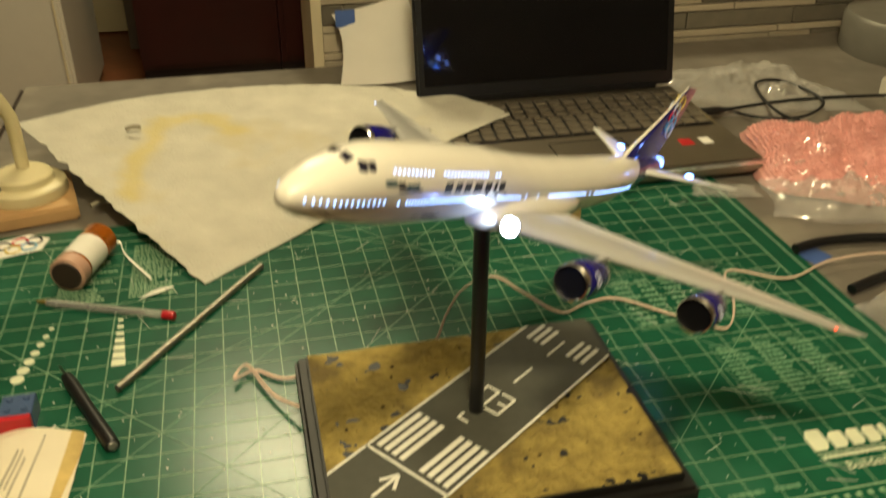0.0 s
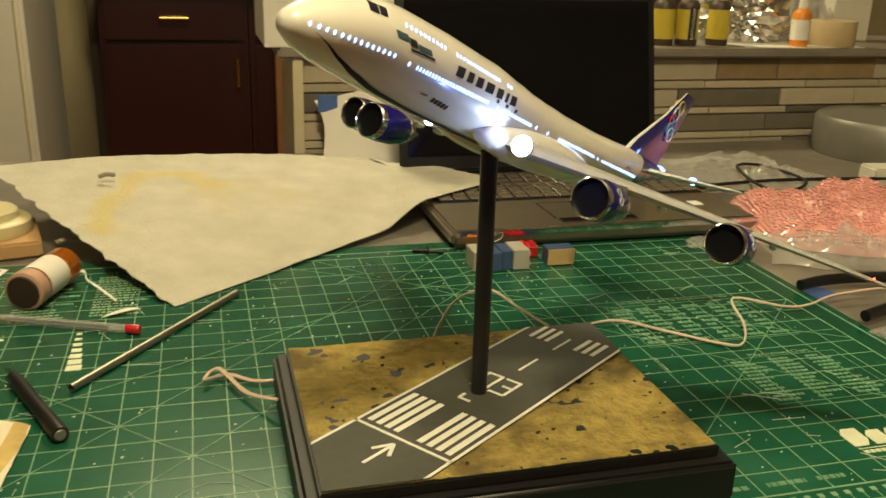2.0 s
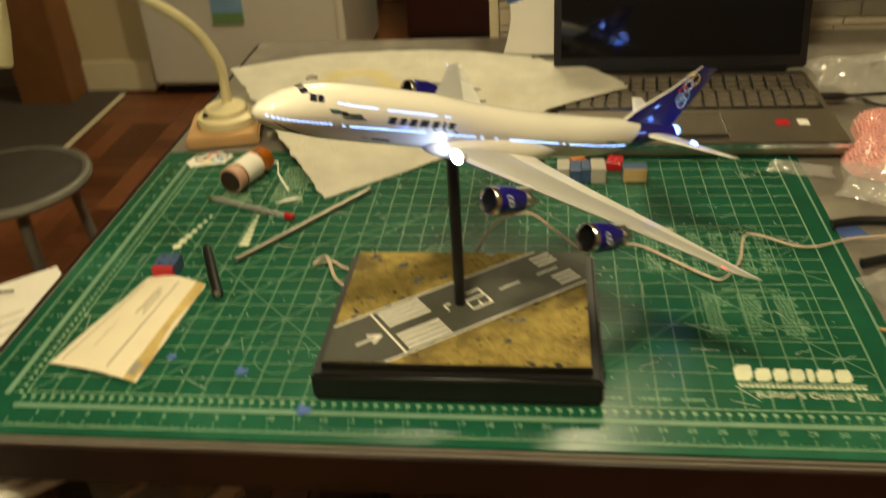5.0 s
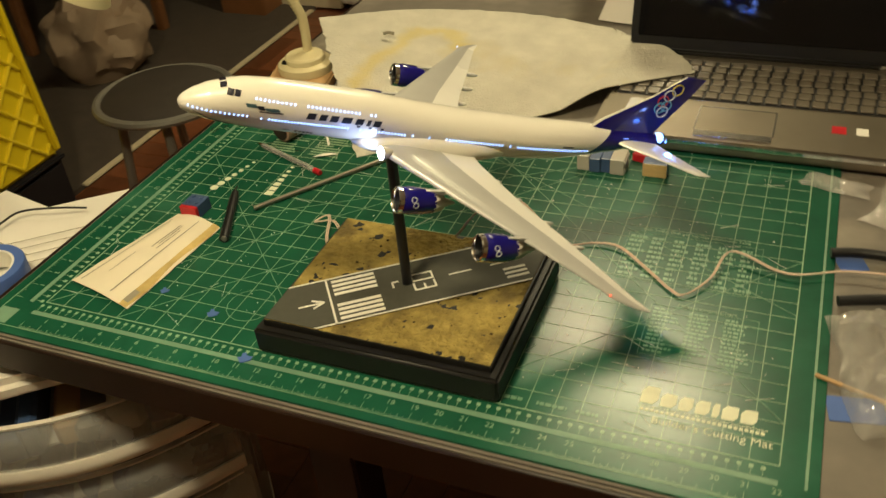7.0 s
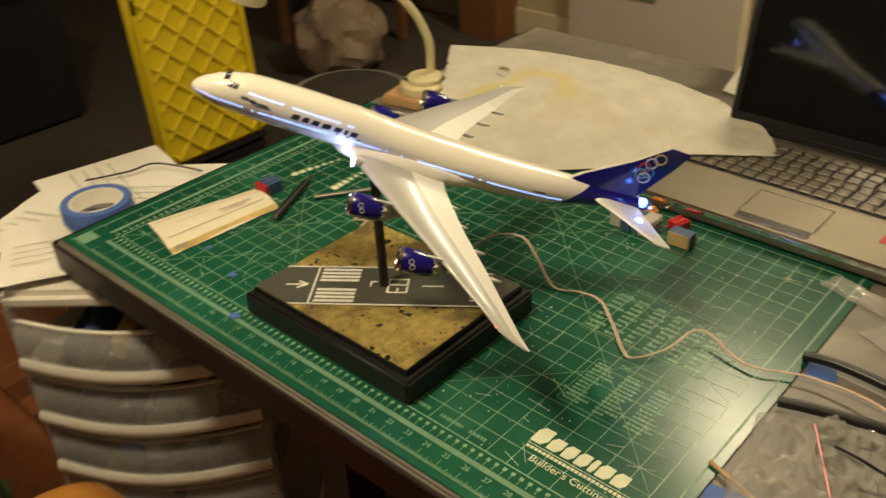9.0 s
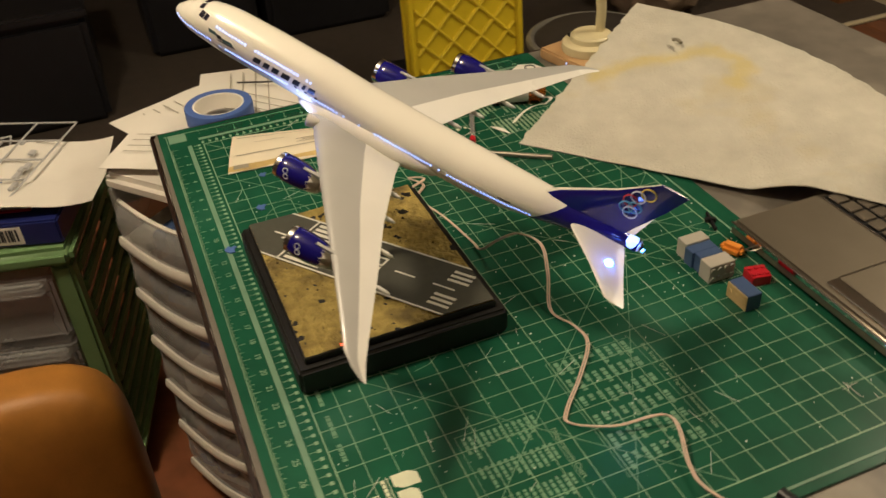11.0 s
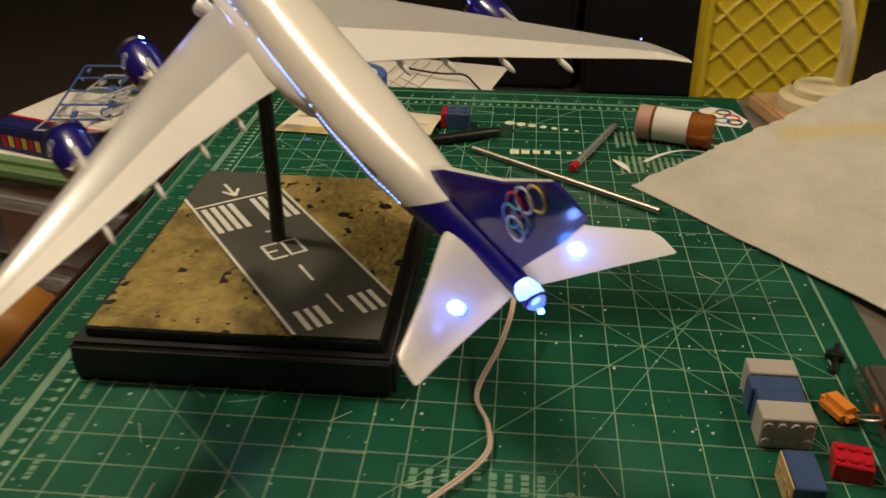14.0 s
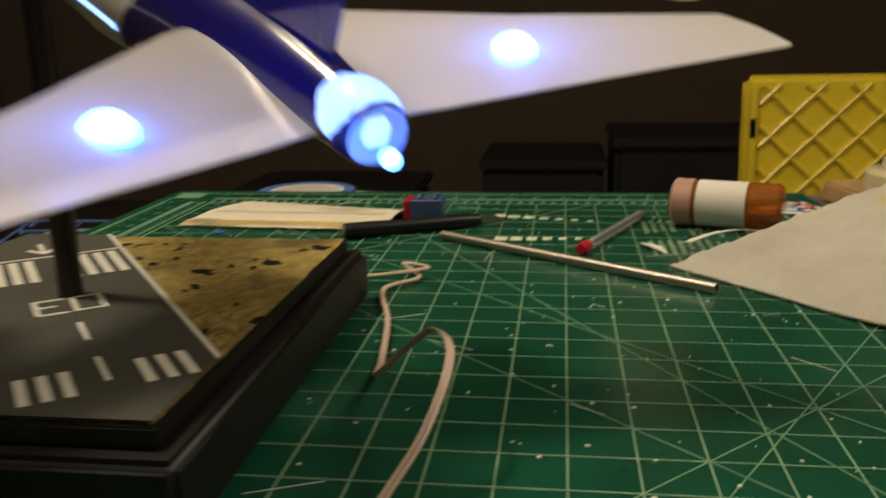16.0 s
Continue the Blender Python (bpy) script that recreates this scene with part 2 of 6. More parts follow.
def thing(name, label, category, m=None, group="", kind=""):
    ob = new(name)
    ob.empty_display_size = 0.02
    if m is not None:
        ob.matrix_world = m
    return tagged(ob, label, category, group, kind)


def box(x0, x1, y0, y1, z0, z1, bevel=0.0, seg=2, bm=None):
    b = bmesh.new()
    bmesh.ops.create_cube(b, size=1)
    for v in b.verts:
        v.co = Vector((x0 + (v.co.x + 0.5) * (x1 - x0), y0 + (v.co.y + 0.5) * (y1 - y0), z0 + (v.co.z + 0.5) * (z1 - z0)))
    if bevel:
        bmesh.ops.bevel(b, geom=b.edges[:], offset=bevel, segments=seg, affect="EDGES", clamp_overlap=True)
    return b if bm is None else add(bm, b)


def add(bm, other, m=None, index=0):
    """Joins other into bm at the pose m."""
    vs = [bm.verts.new((m @ v.co) if m else v.co) for v in other.verts]
    other.verts.index_update()
    for f in other.faces:
        nf = bm.faces.new([vs[v.index] for v in f.verts])
        nf.material_index = index or f.material_index
        nf.smooth = f.smooth
    other.free()
    return bm


def lathe(profile, seg=32, cap=True):
    """Turned form: profile is (radius, height) pairs from the bottom up."""
    bm = bmesh.new()
    rings = []
    for r, z in profile:
        rings.append([bm.verts.new((r * math.cos(2 * math.pi * k / seg), r * math.sin(2 * math.pi * k / seg), z)) for k in range(seg)])
    for a, b in zip(rings, rings[1:]):
        for k in range(seg):
            bm.faces.new((a[k], a[(k + 1) % seg], b[(k + 1) % seg], b[k]))
    if cap:
        bm.faces.new(rings[0][::-1])
        bm.faces.new(rings[-1])
    return bm


def tube(points, r, seg=8, bm=None, smooth_steps=0, radii=None):
    """A round tube along points; smooth_steps: Catmull-Rom steps between them."""
    pts = [Vector(p) for p in points]
    if smooth_steps:
        out = []
        for i in range(len(pts) - 1):
            p0, p1, p2, p3 = pts[max(i - 1, 0)], pts[i], pts[i + 1], pts[min(i + 2, len(pts) - 1)]
            for k in range(smooth_steps):
                t = k / smooth_steps
                out.append(0.5 * ((2 * p1) + (p2 - p0) * t + (2 * p0 - 5 * p1 + 4 * p2 - p3) * t * t + (3 * p1 - p0 - 3 * p2 + p3) * t ** 3))
        pts = out + [pts[-1]]
    b = bm or bmesh.new()
    rings, up = [], Vector((0, 0, 1))
    for i, p in enumerate(pts):
        d = (pts[min(i + 1, len(pts) - 1)] - pts[max(i - 1, 0)]).normalized()
        if abs(d.dot(up)) > 0.95:
            up = Vector((1, 0, 0)) if abs(d.x) < 0.9 else Vector((0, 1, 0))
        side = d.cross(up).normalized()
        up = side.cross(d).normalized()
        rr = radii[i] if radii else r
        rings.append([b.verts.new(p + rr * (math.cos(2 * math.pi * k / seg) * side + math.sin(2 * math.pi * k / seg) * up)) for k in range(seg)])
    for a, c in zip(rings, rings[1:]):
        for k in range(seg):
            b.faces.new((a[k], a[(k + 1) % seg], c[(k + 1) % seg], c[k]))
    b.faces.new(rings[0][::-1])
    b.faces.new(rings[-1])
    return b


def sheet(nx, ny, f, thick=0.0):
    """A curved sheet from f(u, v), with thickness downwards."""
    bm = bmesh.new()
    g = [[bm.verts.new(f(i / nx, j / ny)) for j in range(ny + 1)] for i in range(nx + 1)]
    for i in range(nx):
        for j in range(ny):
            bm.faces.new((g[i][j], g[i + 1][j], g[i + 1][j + 1], g[i][j + 1]))
    if thick:
        bm.normal_update()
        bmesh.ops.solidify(bm, geom=bm.faces[:], thickness=thick)
    return bm


def flat(points, z, bm=None, thick=0.0006):
    """A thin plate with the given outline, its top at z."""
    b = bm or bmesh.new()
    top = [b.verts.new((x, y, z)) for x, y in points]
    low = [b.verts.new((x, y, z - thick)) for x, y in points]
    b.faces.new(top)
    n = len(points)
    for k in range(n):
        b.faces.new((top[k], low[k], low[(k + 1) % n], top[(k + 1) % n]))
    return b


def bar(bm, a, b, w, z, thick=0.0004):
    """A thin printed line from a to b."""
    a, b = Vector(a), Vector(b)
    d = (b - a).normalized()
    n = Vector((-d.y, d.x)) * w / 2
    return flat([a - n, b - n, b + n, a + n], z, bm, thick)


def lettering(name, text, size, material, parent, m, label=""):
    cu = bpy.data.curves.new(name, "FONT")
    cu.body, cu.size, cu.extrude, cu.align_x, cu.align_y = text, size, 0.0001, "CENTER", "CENTER"
    tmp = new(name + "_curve", cu)
    me = bpy.data.meshes.new_from_object(tmp)
    bpy.data.objects.remove(tmp)
    bpy.data.curves.remove(cu)
    me.materials.clear()
    me.materials.append(material)
    ob = new(name, me)
    ob.parent = parent
    ob.matrix_basis = m
    if label:
        ob["label"] = label
    return ob


# ---- room ----
floor = tagged(mesh_ob("floor", box(-4, 4, -3, 4.2, -0.1, -0.012), M["parquet"]), "dark reddish brown parquet floor of the room", "floor", kind="structure")
ceiling = tagged(mesh_ob("ceiling", box(-4, 4, -3, 4.2, 2.5, 2.6), M["ceiling_paint"]), "plain off-white painted ceiling over the room", "ceiling", kind="structure")
# south and west walls take the darker copy, with shade in its colour
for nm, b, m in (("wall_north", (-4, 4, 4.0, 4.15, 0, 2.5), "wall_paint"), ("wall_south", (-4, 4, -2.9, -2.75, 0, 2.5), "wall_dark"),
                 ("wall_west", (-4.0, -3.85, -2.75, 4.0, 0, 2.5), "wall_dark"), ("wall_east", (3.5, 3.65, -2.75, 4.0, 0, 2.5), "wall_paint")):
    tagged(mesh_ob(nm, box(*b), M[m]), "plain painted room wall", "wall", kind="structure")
carpet = tagged(mesh_ob("carpet", box(-3.85, -1.25, -2.75, 2.75, -0.011, 0.006), M["carpet"]), "dark brown carpet of the living area", "carpet", kind="structure")

# ---- table and cutting mat ----
table = thing("work_table", "dark brown wooden work table with worn top", "table")
part("tabletop", box(-0.068, 1.75, -0.064, 1.068, Z0 - 0.045, Z0 - 0.003, 0.003), [M["table_top"]], table, "worn greyish brown top")
part("front_rail", box(-0.066, 1.75, -0.070, -0.0655, Z0 - 0.048, Z0 - 0.005, 0.001), M["table_wood"], table)
part("side_rail", box(-0.074, -0.0695, -0.068, 1.06, Z0 - 0.048, Z0 - 0.005, 0.001), M["table_wood"], table)
for x, y in ((0.24, 0.1), (1.6, 0.1), (0.05, 0.95), (1.6, 0.95)):
    part("leg", box(x, x + 0.07, y, y + 0.07, 0, Z0 - 0.045, 0.004), M["table_wood"], table)

MX0, MX1, MY0, MY1 = -0.0605, 0.846, -0.058, 0.548
cutting_mat = thing("cutting_mat", "large green self-healing cutting mat with printed grid, scuffed", "cutting mat")
part("sheet", box(MX0, MX1, MY0, MY1, Z0 - 0.0029, Z0, 0.0006), M["mat_green"], cutting_mat)
T = Z0 + 0.0003
GX, GY = 32, 20
bm = bmesh.new()
for i in range(GX + 1):
    bar(bm, (i * IN, 0), (i * IN, GY * IN), 0.00075 if i % 32 else 0.0013, T)
for j in range(GY + 1):
    bar(bm, (0, j * IN), (GX * IN, j * IN), 0.00075 if j % 20 else 0.0013, T + 0.00005)
part("grid_print", bm, M["print_line"], cutting_mat)["kind"] = "stuff"
bm = bmesh.new()
for a, b in (((0, 0), (20, 20)), ((4, 0), (24, 20)), ((32, 2), (14, 20)), ((11.5, 20), (32, 8.2)), ((0, 14), (14, 0)), ((0, 5.8), (24, 19.6)), ((32, 12), (20, 0))):
    bar(bm, (a[0] * IN, a[1] * IN), (b[0] * IN, b[1] * IN), 0.0007, T + 0.0001)
for cx, cy, r in ((20.9, 4.2, 1.6), (9.5, 2.5, 1.1)):
    for k in range(14):
        a0, a1 = radians(k * 24), radians(k * 24 + 24)
        bar(bm, ((cx + r * math.cos(a0)) * IN, (cy + r * math.sin(a0)) * IN), ((cx + r * math.cos(a1)) * IN, (cy + r * math.sin(a1)) * IN), 0.0007, T + 0.0001)
part("guide_print", bm, M["print_faint"], cutting_mat)["kind"] = "stuff"
for b in ((-0.004, GX * IN, -0.0225, -0.0165), (-0.0225, -0.0165, -0.004, GY * IN), (MX1 - 0.012, MX1 - 0.0095, -0.02, 0.53), (0.0, 0.82, 0.523, 0.5255)):
    part("ruler_band", flat([(b[0], b[2]), (b[1], b[2]), (b[1], b[3]), (b[0], b[3])], T), M["band"], cutting_mat)
bm = bmesh.new()
flat([(-0.047, -0.045), (-0.022, -0.045), (-0.022, -0.02), (-0.047, -0.02)], T, bm)
part("corner_square", bm, M["band"], cutting_mat)
bm = bmesh.new()
bar(bm, (-0.05, -0.0475), (GX * IN, -0.0475), 0.0008, T)
bar(bm, (-0.0475, -0.05), (-0.0475, GY * IN), 0.0008, T)
for i in range(GX * 16 + 1):
    h = 0.011 if i % 16 == 0 else 0.0065 if i % 8 == 0 else 0.0045 if i % 4 == 0 else 0.003
    bar(bm, (i * IN / 16, -0.0475), (i * IN / 16, -0.0475 + h), 0.00045, T)
for i in range(GY * 8 + 1):
    h = 0.011 if i % 8 == 0 else 0.005 if i % 4 == 0 else 0.003
    bar(bm, (-0.0475, i * IN / 8), (-0.0475 + h, i * IN / 8), 0.00045, T)
for i in range(81):
    bar(bm, (i * 0.01, -0.015), (i * 0.01, -0.009), 0.0005, T)
    flat([(i * 0.01 - 0.002, -0.0085), (i * 0.01 + 0.002, -0.0085), (i * 0.01 + 0.002, -0.0045), (i * 0.01 - 0.002, -0.0045)], T, bm)
for i in range(50):
    bar(bm, (-0.015, i * 0.01), (-0.009, i * 0.01), 0.0005, T)
    flat([(-0.0085, i * 0.01 - 0.002), (-0.0045, i * 0.01 - 0.002), (-0.0045, i * 0.01 + 0.002), (-0.0085, i * 0.01 + 0.002)], T, bm)
part("ruler_print", bm, M["print_line"], cutting_mat)["kind"] = "stuff"
for i in range(1, GX + 1):
    lettering("numeral", str(i), 0.0088, M["print_line"], cutting_mat, pose(i * IN, -1.15 * IN, T))
for i in range(1, GY + 1):
    lettering("numeral", str(i), 0.0088, M["print_line"], cutting_mat, pose(-1.15 * IN, i * IN, T, 0, 0, -90))


def text_block(x0, y0, x1, y1, rows, cols, seed, material="print_line", turn=False, frame_line=True, fill=0.5):
    """Rows of small print that cannot be read, inside a rounded frame."""
    rng = random.Random(seed)
    bm = bmesh.new()
    if frame_line:
        for a, b in (((x0, y0), (x1, y0)), ((x1, y0), (x1, y1)), ((x1, y1), (x0, y1)), ((x0, y1), (x0, y0))):
            bar(bm, a, b, 0.0005, T + 0.00015)
    cw, rh = (x1 - x0) / cols, (y1 - y0) / (rows + 1)
    for c in range(cols):
        for r in range(rows):
            w = cw * rng.uniform(0.35, 0.8)
            yy = y1 - rh * (r + 1)
            xx = x0 + cw * c + cw * 0.1
            k = xx
            while k < xx + w:
                q = min(rng.uniform(0.002, 0.006), xx + w - k)
                if q > 0.001:
                    flat([(k, yy - rh * fill / 2), (k + q, yy - rh * fill / 2), (k + q, yy + rh * fill / 2), (k, yy + rh * fill / 2)], T + 0.00015, bm)
                k += q + 0.0012
    part("small_print", bm, M[material], cutting_mat)["kind"] = "stuff"


text_block(0.668, 0.108, 0.778, 0.188, 12, 3, 1, "print_faint")
text_block(0.618, 0.225, 0.77, 0.318, 9, 6, 2, "print_faint")
text_block(0.06, 0.385, 0.2, 0.50, 16, 2, 3, frame_line=False)
text_block(0.55, 0.003, 0.665, 0.02, 1, 3, 5, "print_faint", frame_line=False)
lettering("chart_title", "Measurement Chart", 0.0075, M["print_line"], cutting_mat, pose(0.725, 0.192, T + 0.0002))
lettering("chart_title", "Bolt, Screw, Drill and Tap Size Information Table", 0.0062, M["print_line"], cutting_mat, pose(0.694, 0.325, T + 0.0002))
lettering("slogan", "Builder's Cutting Mat", 0.0125, M["print_cream"], cutting_mat, pose(0.752, 0.021, T + 0.0002))
x = 0.684
for w, h in ((0.0165, 0.023), (0.0145, 0.018), (0.013, 0.018), (0.013, 0.018), (0.0065, 0.018), (0.0145, 0.018), (0.0145, 0.018)):
    bm = flat([(x, 0.041), (x + w * 0.72, 0.041), (x + w, 0.041 + h * 0.3), (x + w, 0.041 + h), (x + w * 0.28, 0.041 + h), (x, 0.041 + h * 0.7)], T + 0.0002)
    part("mark_block", bm, M["print_cream"], cutting_mat, "cream block of a printed maker's mark")
    x += w + 0.0022
bm = bmesh.new()
bar(bm, (0.684, 0.0375), (0.80, 0.0375), 0.0006, T + 0.0002)
for k in range(24):
    flat([(0.686 + k * 0.0047, 0.0315), (0.6895 + k * 0.0047, 0.0315), (0.6895 + k * 0.0047, 0.035), (0.686 + k * 0.0047, 0.035)], T + 0.0002, bm)
part("small_print", bm, M["print_cream"], cutting_mat)
for k in range(7):
    r = 0.006 - 0.0006 * k
    cx, cy = 0.052 + 0.003 * k, 0.275 + 0.0125 * k
    part("size_dot", flat([(cx + r * math.cos(a * math.pi / 6), cy + r * math.sin(a * math.pi / 6)) for a in range(12)], T + 0.0002), M["print_cream"], cutting_mat)
    cx = 0.136 - 0.0005 * k
    cy = 0.282 + 0.0115 * k
    part("size_square", flat([(cx - r, cy - r * 0.8), (cx + r, cy - r * 0.8), (cx + r, cy + r * 0.8), (cx - r, cy + r * 0.8)], T + 0.0002), M["print_cream"], cutting_mat)
rng = random.Random(5)
bm = bmesh.new()
for k in range(420):
    cx, cy, r = rng.uniform(0.02, 0.8), rng.uniform(0.0, 0.5) ** 0.9, rng.uniform(0.0003, 0.0011)
    a0 = rng.uniform(0, 6)
    flat([(cx + r * rng.uniform(0.5, 1.3) * math.cos(a0 + a), cy + r * rng.uniform(0.5, 1.3) * math.sin(a0 + a)) for a in (0, 1.3, 2.5, 3.8, 5.0)], T + 0.0004, bm)
for k in range(60):
    cx, cy, a, q = rng.uniform(0.0, 0.8), rng.uniform(0, 0.5), rng.uniform(0, 3.1), rng.uniform(0.006, 0.03)
    bar(bm, (cx, cy), (cx + q * math.cos(a), cy + q * math.sin(a)), 0.0003, T + 0.0004)
scraps = tagged(mesh_ob("plastic_crumbs", bm, M["paper_white"]), "white plastic filings and scratches over the green mat", "crumbs", kind="stuff")

# ---- display base with runway ----
PX0, PX1, PY0, PY1, PZ = 0.3005, 0.548, 0.0088, 0.2035, 0.7885
base = thing("display_base", "black wooden display base with a painted sandy runway scene", "display base")
bm = box(PX0 - 0.011, PX1 + 0.011, PY0 - 0.011, PY1 + 0.011, Z0 + 0.0003, Z0 + 0.030, 0.0034, 3)
part("plinth", bm, M["black_paint"], base, "", True)
part("plate", box(PX0 - 0.0015, PX1 + 0.0015, PY0 - 0.0015, PY1 + 0.0015, Z0 + 0.0302, PZ - 0.001, 0.0008), M["black_paint"], base)


def ground_z(u, v):
    x, y = PX0 + u * (PX1 - PX0), PY0 + v * (PY1 - PY0)
    p = Vector((x * 55, y * 55, 0))
    return Vector((x, y, PZ - 0.0006 + 0.0008 * noise.noise(p) + 0.0005 * noise.noise(p * 3.1)))


sandy = part("sandy_ground", sheet(90, 72, ground_z), M["sand"], base, "mustard brown sandy ground", smooth=True)
# the runway: a slanted strip, from the front left corner to the back right one
RD = Vector((0.803, 0.595)).normalized()
RN = Vector((-RD.y, RD.x))
RC = Vector((0.4233, 0.1035))
RW = 0.0397


def clip_plate(points):
    """The part of an outline that lies on the plate."""
    for axis, lim, sign in ((0, PX0, 1), (0, PX1, -1), (1, PY0, 1), (1, PY1, -1)):
        out = []
        for i, p in enumerate(points):
            q = points[(i + 1) % len(points)]
            a, b = (p[axis] - lim) * sign, (q[axis] - lim) * sign
            if a >= 0:
                out.append(p)
            if (a >= 0) != (b >= 0):
                out.append(p + (q - p) * (a / (a - b)))
        points = out
    return points


def rw(s, n):
    return RC + RD * s + RN * n


def strip(s0, s1, n0, n1, z, bm=None):
    pts = clip_plate([rw(s0, n0), rw(s1, n0), rw(s1, n1), rw(s0, n1)])
    return flat(pts, z, bm, 0.0005) if len(pts) > 2 else bm


part("runway", strip(-0.3, 0.3, -RW, RW, PZ + 0.0008), M["tarmac"], base, "dark grey painted runway strip")
ZM = PZ + 0.0011
bm = bmesh.new()
strip(-0.3, 0.3, RW - 0.0022, RW, ZM, bm)
strip(-0.3, 0.3, -RW, -RW + 0.0022, ZM, bm)
part("edge_line", bm, M["white_paint"], base)
part("threshold_line", strip(-0.0855, -0.0833, -RW, RW, ZM), M["white_paint"], base)
for sgn in (1, -1):
    for k in range(4):
        n0 = sgn * (0.0075 + k * 0.0074)
        part("threshold_bar", strip(-0.079, -0.032, min(n0, n0 + sgn * 0.0044), max(n0, n0 + sgn * 0.0044), ZM), M["white_paint"], base)
        if k < 3:
            part("threshold_bar", strip(0.102, 0.127, sgn * (0.013 + k * 0.0072) - 0.0018, sgn * (0.013 + k * 0.0072) + 0.0018, ZM), M["white_paint"], base)
part("centre_dash", strip(0.045, 0.07, -0.001, 0.001, ZM), M["white_paint"], base)
part("centre_dash", strip(0.092, 0.118, -0.001, 0.001, ZM), M["white_paint"], base)
bm = bmesh.new()
bar(bm, rw(-0.119, 0.0), rw(-0.092, 0.0), 0.0024, ZM)
bar(bm, rw(-0.104, 0.007), rw(-0.0915, 0.0), 0.0026, ZM + 0.0002)
bar(bm, rw(-0.104, -0.007), rw(-0.0915, 0.0), 0.0026, ZM + 0.0003)
part("arrow", bm, M["white_paint"], base)
ang = math.degrees(math.atan2(RD.y, RD.x))


def figure(strokes, s0, n0):
    bm = bmesh.new()
    for i, (a, b) in enumerate(strokes):
        bar(bm, rw(s0 + a[0], n0 + a[1]), rw(s0 + b[0], n0 + b[1]), 0.0022, ZM + 0.00008 * i)
    return bm


H_, W_ = 0.0225, 0.0115
part("numeral", figure([((0, 0), (H_, 0)), ((0, -W_), (H_, -W_)), ((0, 0.001), (0, -W_ - 0.001)), ((H_, 0.001), (H_, -W_ - 0.001))], 0.005, 0.0132), M["white_paint"], base, "white painted numeral 0")
part("numeral", figure([((0, 0.001), (0, -W_)), ((H_, 0.001), (H_, -W_)), ((H_ * 0.5, -0.003), (H_ * 0.5, -W_)), ((0, -W_), (H_, -W_))], 0.005, -0.0025), M["white_paint"], base, "white painted numeral 3")
bm = bmesh.new()
bar(bm, rw(-0.0165, 0.008), rw(-0.0165, -0.002), 0.0022, ZM)
bar(bm, rw(-0.0165, 0.0075), rw(-0.0095, 0.0075), 0.0022, ZM + 0.0001)
part("corner_mark", bm, M["white_paint"], base)
rng = random.Random(9)
bm = bmesh.new()
for k in range(64):
    s, n = rng.uniform(-0.16, 0.16), rng.choice((-1, 1)) * rng.uniform(0.042, 0.13)
    p = rw(s, n)
    if PX0 + 0.008 < p.x < PX1 - 0.008 and PY0 + 0.008 < p.y < PY1 - 0.008:
        r = rng.uniform(0.0008, 0.0026)
        pb = bmesh.new()
        bmesh.ops.create_icosphere(pb, subdivisions=1, radius=r)
        for v in pb.verts:
            v.co = Vector((v.co.x * rng.uniform(0.4, 1.0), v.co.y * rng.uniform(0.4, 0.9), v.co.z * 0.4))
        add(bm, pb, pose(p.x, p.y, PZ + 0.0002))
part("scrub", bm, M["sand_dark"], base, "small dark tufts on the sand")["kind"] = "stuff"
part("mast", lathe([(0.0056, PZ), (0.0056, 0.958)], 20), M["mast_black"], base, "thin black upright rod", True).matrix_basis = pose(0.4212, 0.105, 0)

# ---- aeroplane model ----
AF, AL, AU = Vector((-0.7228, -0.6132, 0.3186)), Vector((0.6062, -0.784, -0.1338)), Vector((0.3318, 0.0964, 0.9384))
AT = Vector((0.6528, 0.3005, 0.8882))
AM = Matrix(((AF.x, AL.x, AU.x, AT.x), (AF.y, AL.y, AU.y, AT.y), (AF.z, AL.z, AU.z, AT.z), (0, 0, 0, 1))).to_quaternion().to_matrix().to_4x4()
AM.translation = AT
plane = thing("model_aeroplane", "glossy white airliner model with dark blue tail and lit windows", "model aeroplane", AM)
K = 0.001
SEC = [(509, -4, 0.3, 0.3, 0.3), (507.5, -3.9, 5, 4.4, 5), (503.5, -3.4, 8.4, 7.4, 8), (496, -2.2, 12.7, 11.6, 12.2), (483, -0.4, 17.2, 15.9, 17),
       (466, 1.5, 20, 19.6, 21), (452, 2, 21.6, 21.4, 23), (436, 2, 22.6, 22, 24.5), (400, 1, 23, 22.2, 25.5), (340, -1.5, 23, 21.8, 26), (310, -3, 23, 19.6, 26),
       (288, -4, 23, 17.8, 26), (265, -5, 23, 17, 26), (230, -7, 23, 16.8, 26), (170, -9.5, 22.5, 17.6, 24.5), (130, -9.5, 20.5, 17.8, 21.5),
       (100, -8, 17.5, 16.8, 17.5), (70, -6.5, 13.5, 14, 12.5), (40, -4.4, 9, 11, 8), (15, -2.6, 6, 7.6, 5.5), (4, -2.2, 4.2, 4.8, 4)]


def section(x):
    for a, b in zip(SEC, SEC[1:]):
        if a[0] >= x >= b[0]:
            t = (a[0] - x) / (a[0] - b[0])
            t = t * t * (3 - 2 * t) * 0.35 + t * 0.65
            return [p + (q - p) * t for p, q in zip(a[1:], b[1:])]
    return SEC[-1][1:] if x < SEC[-1][0] else SEC[0][1:]


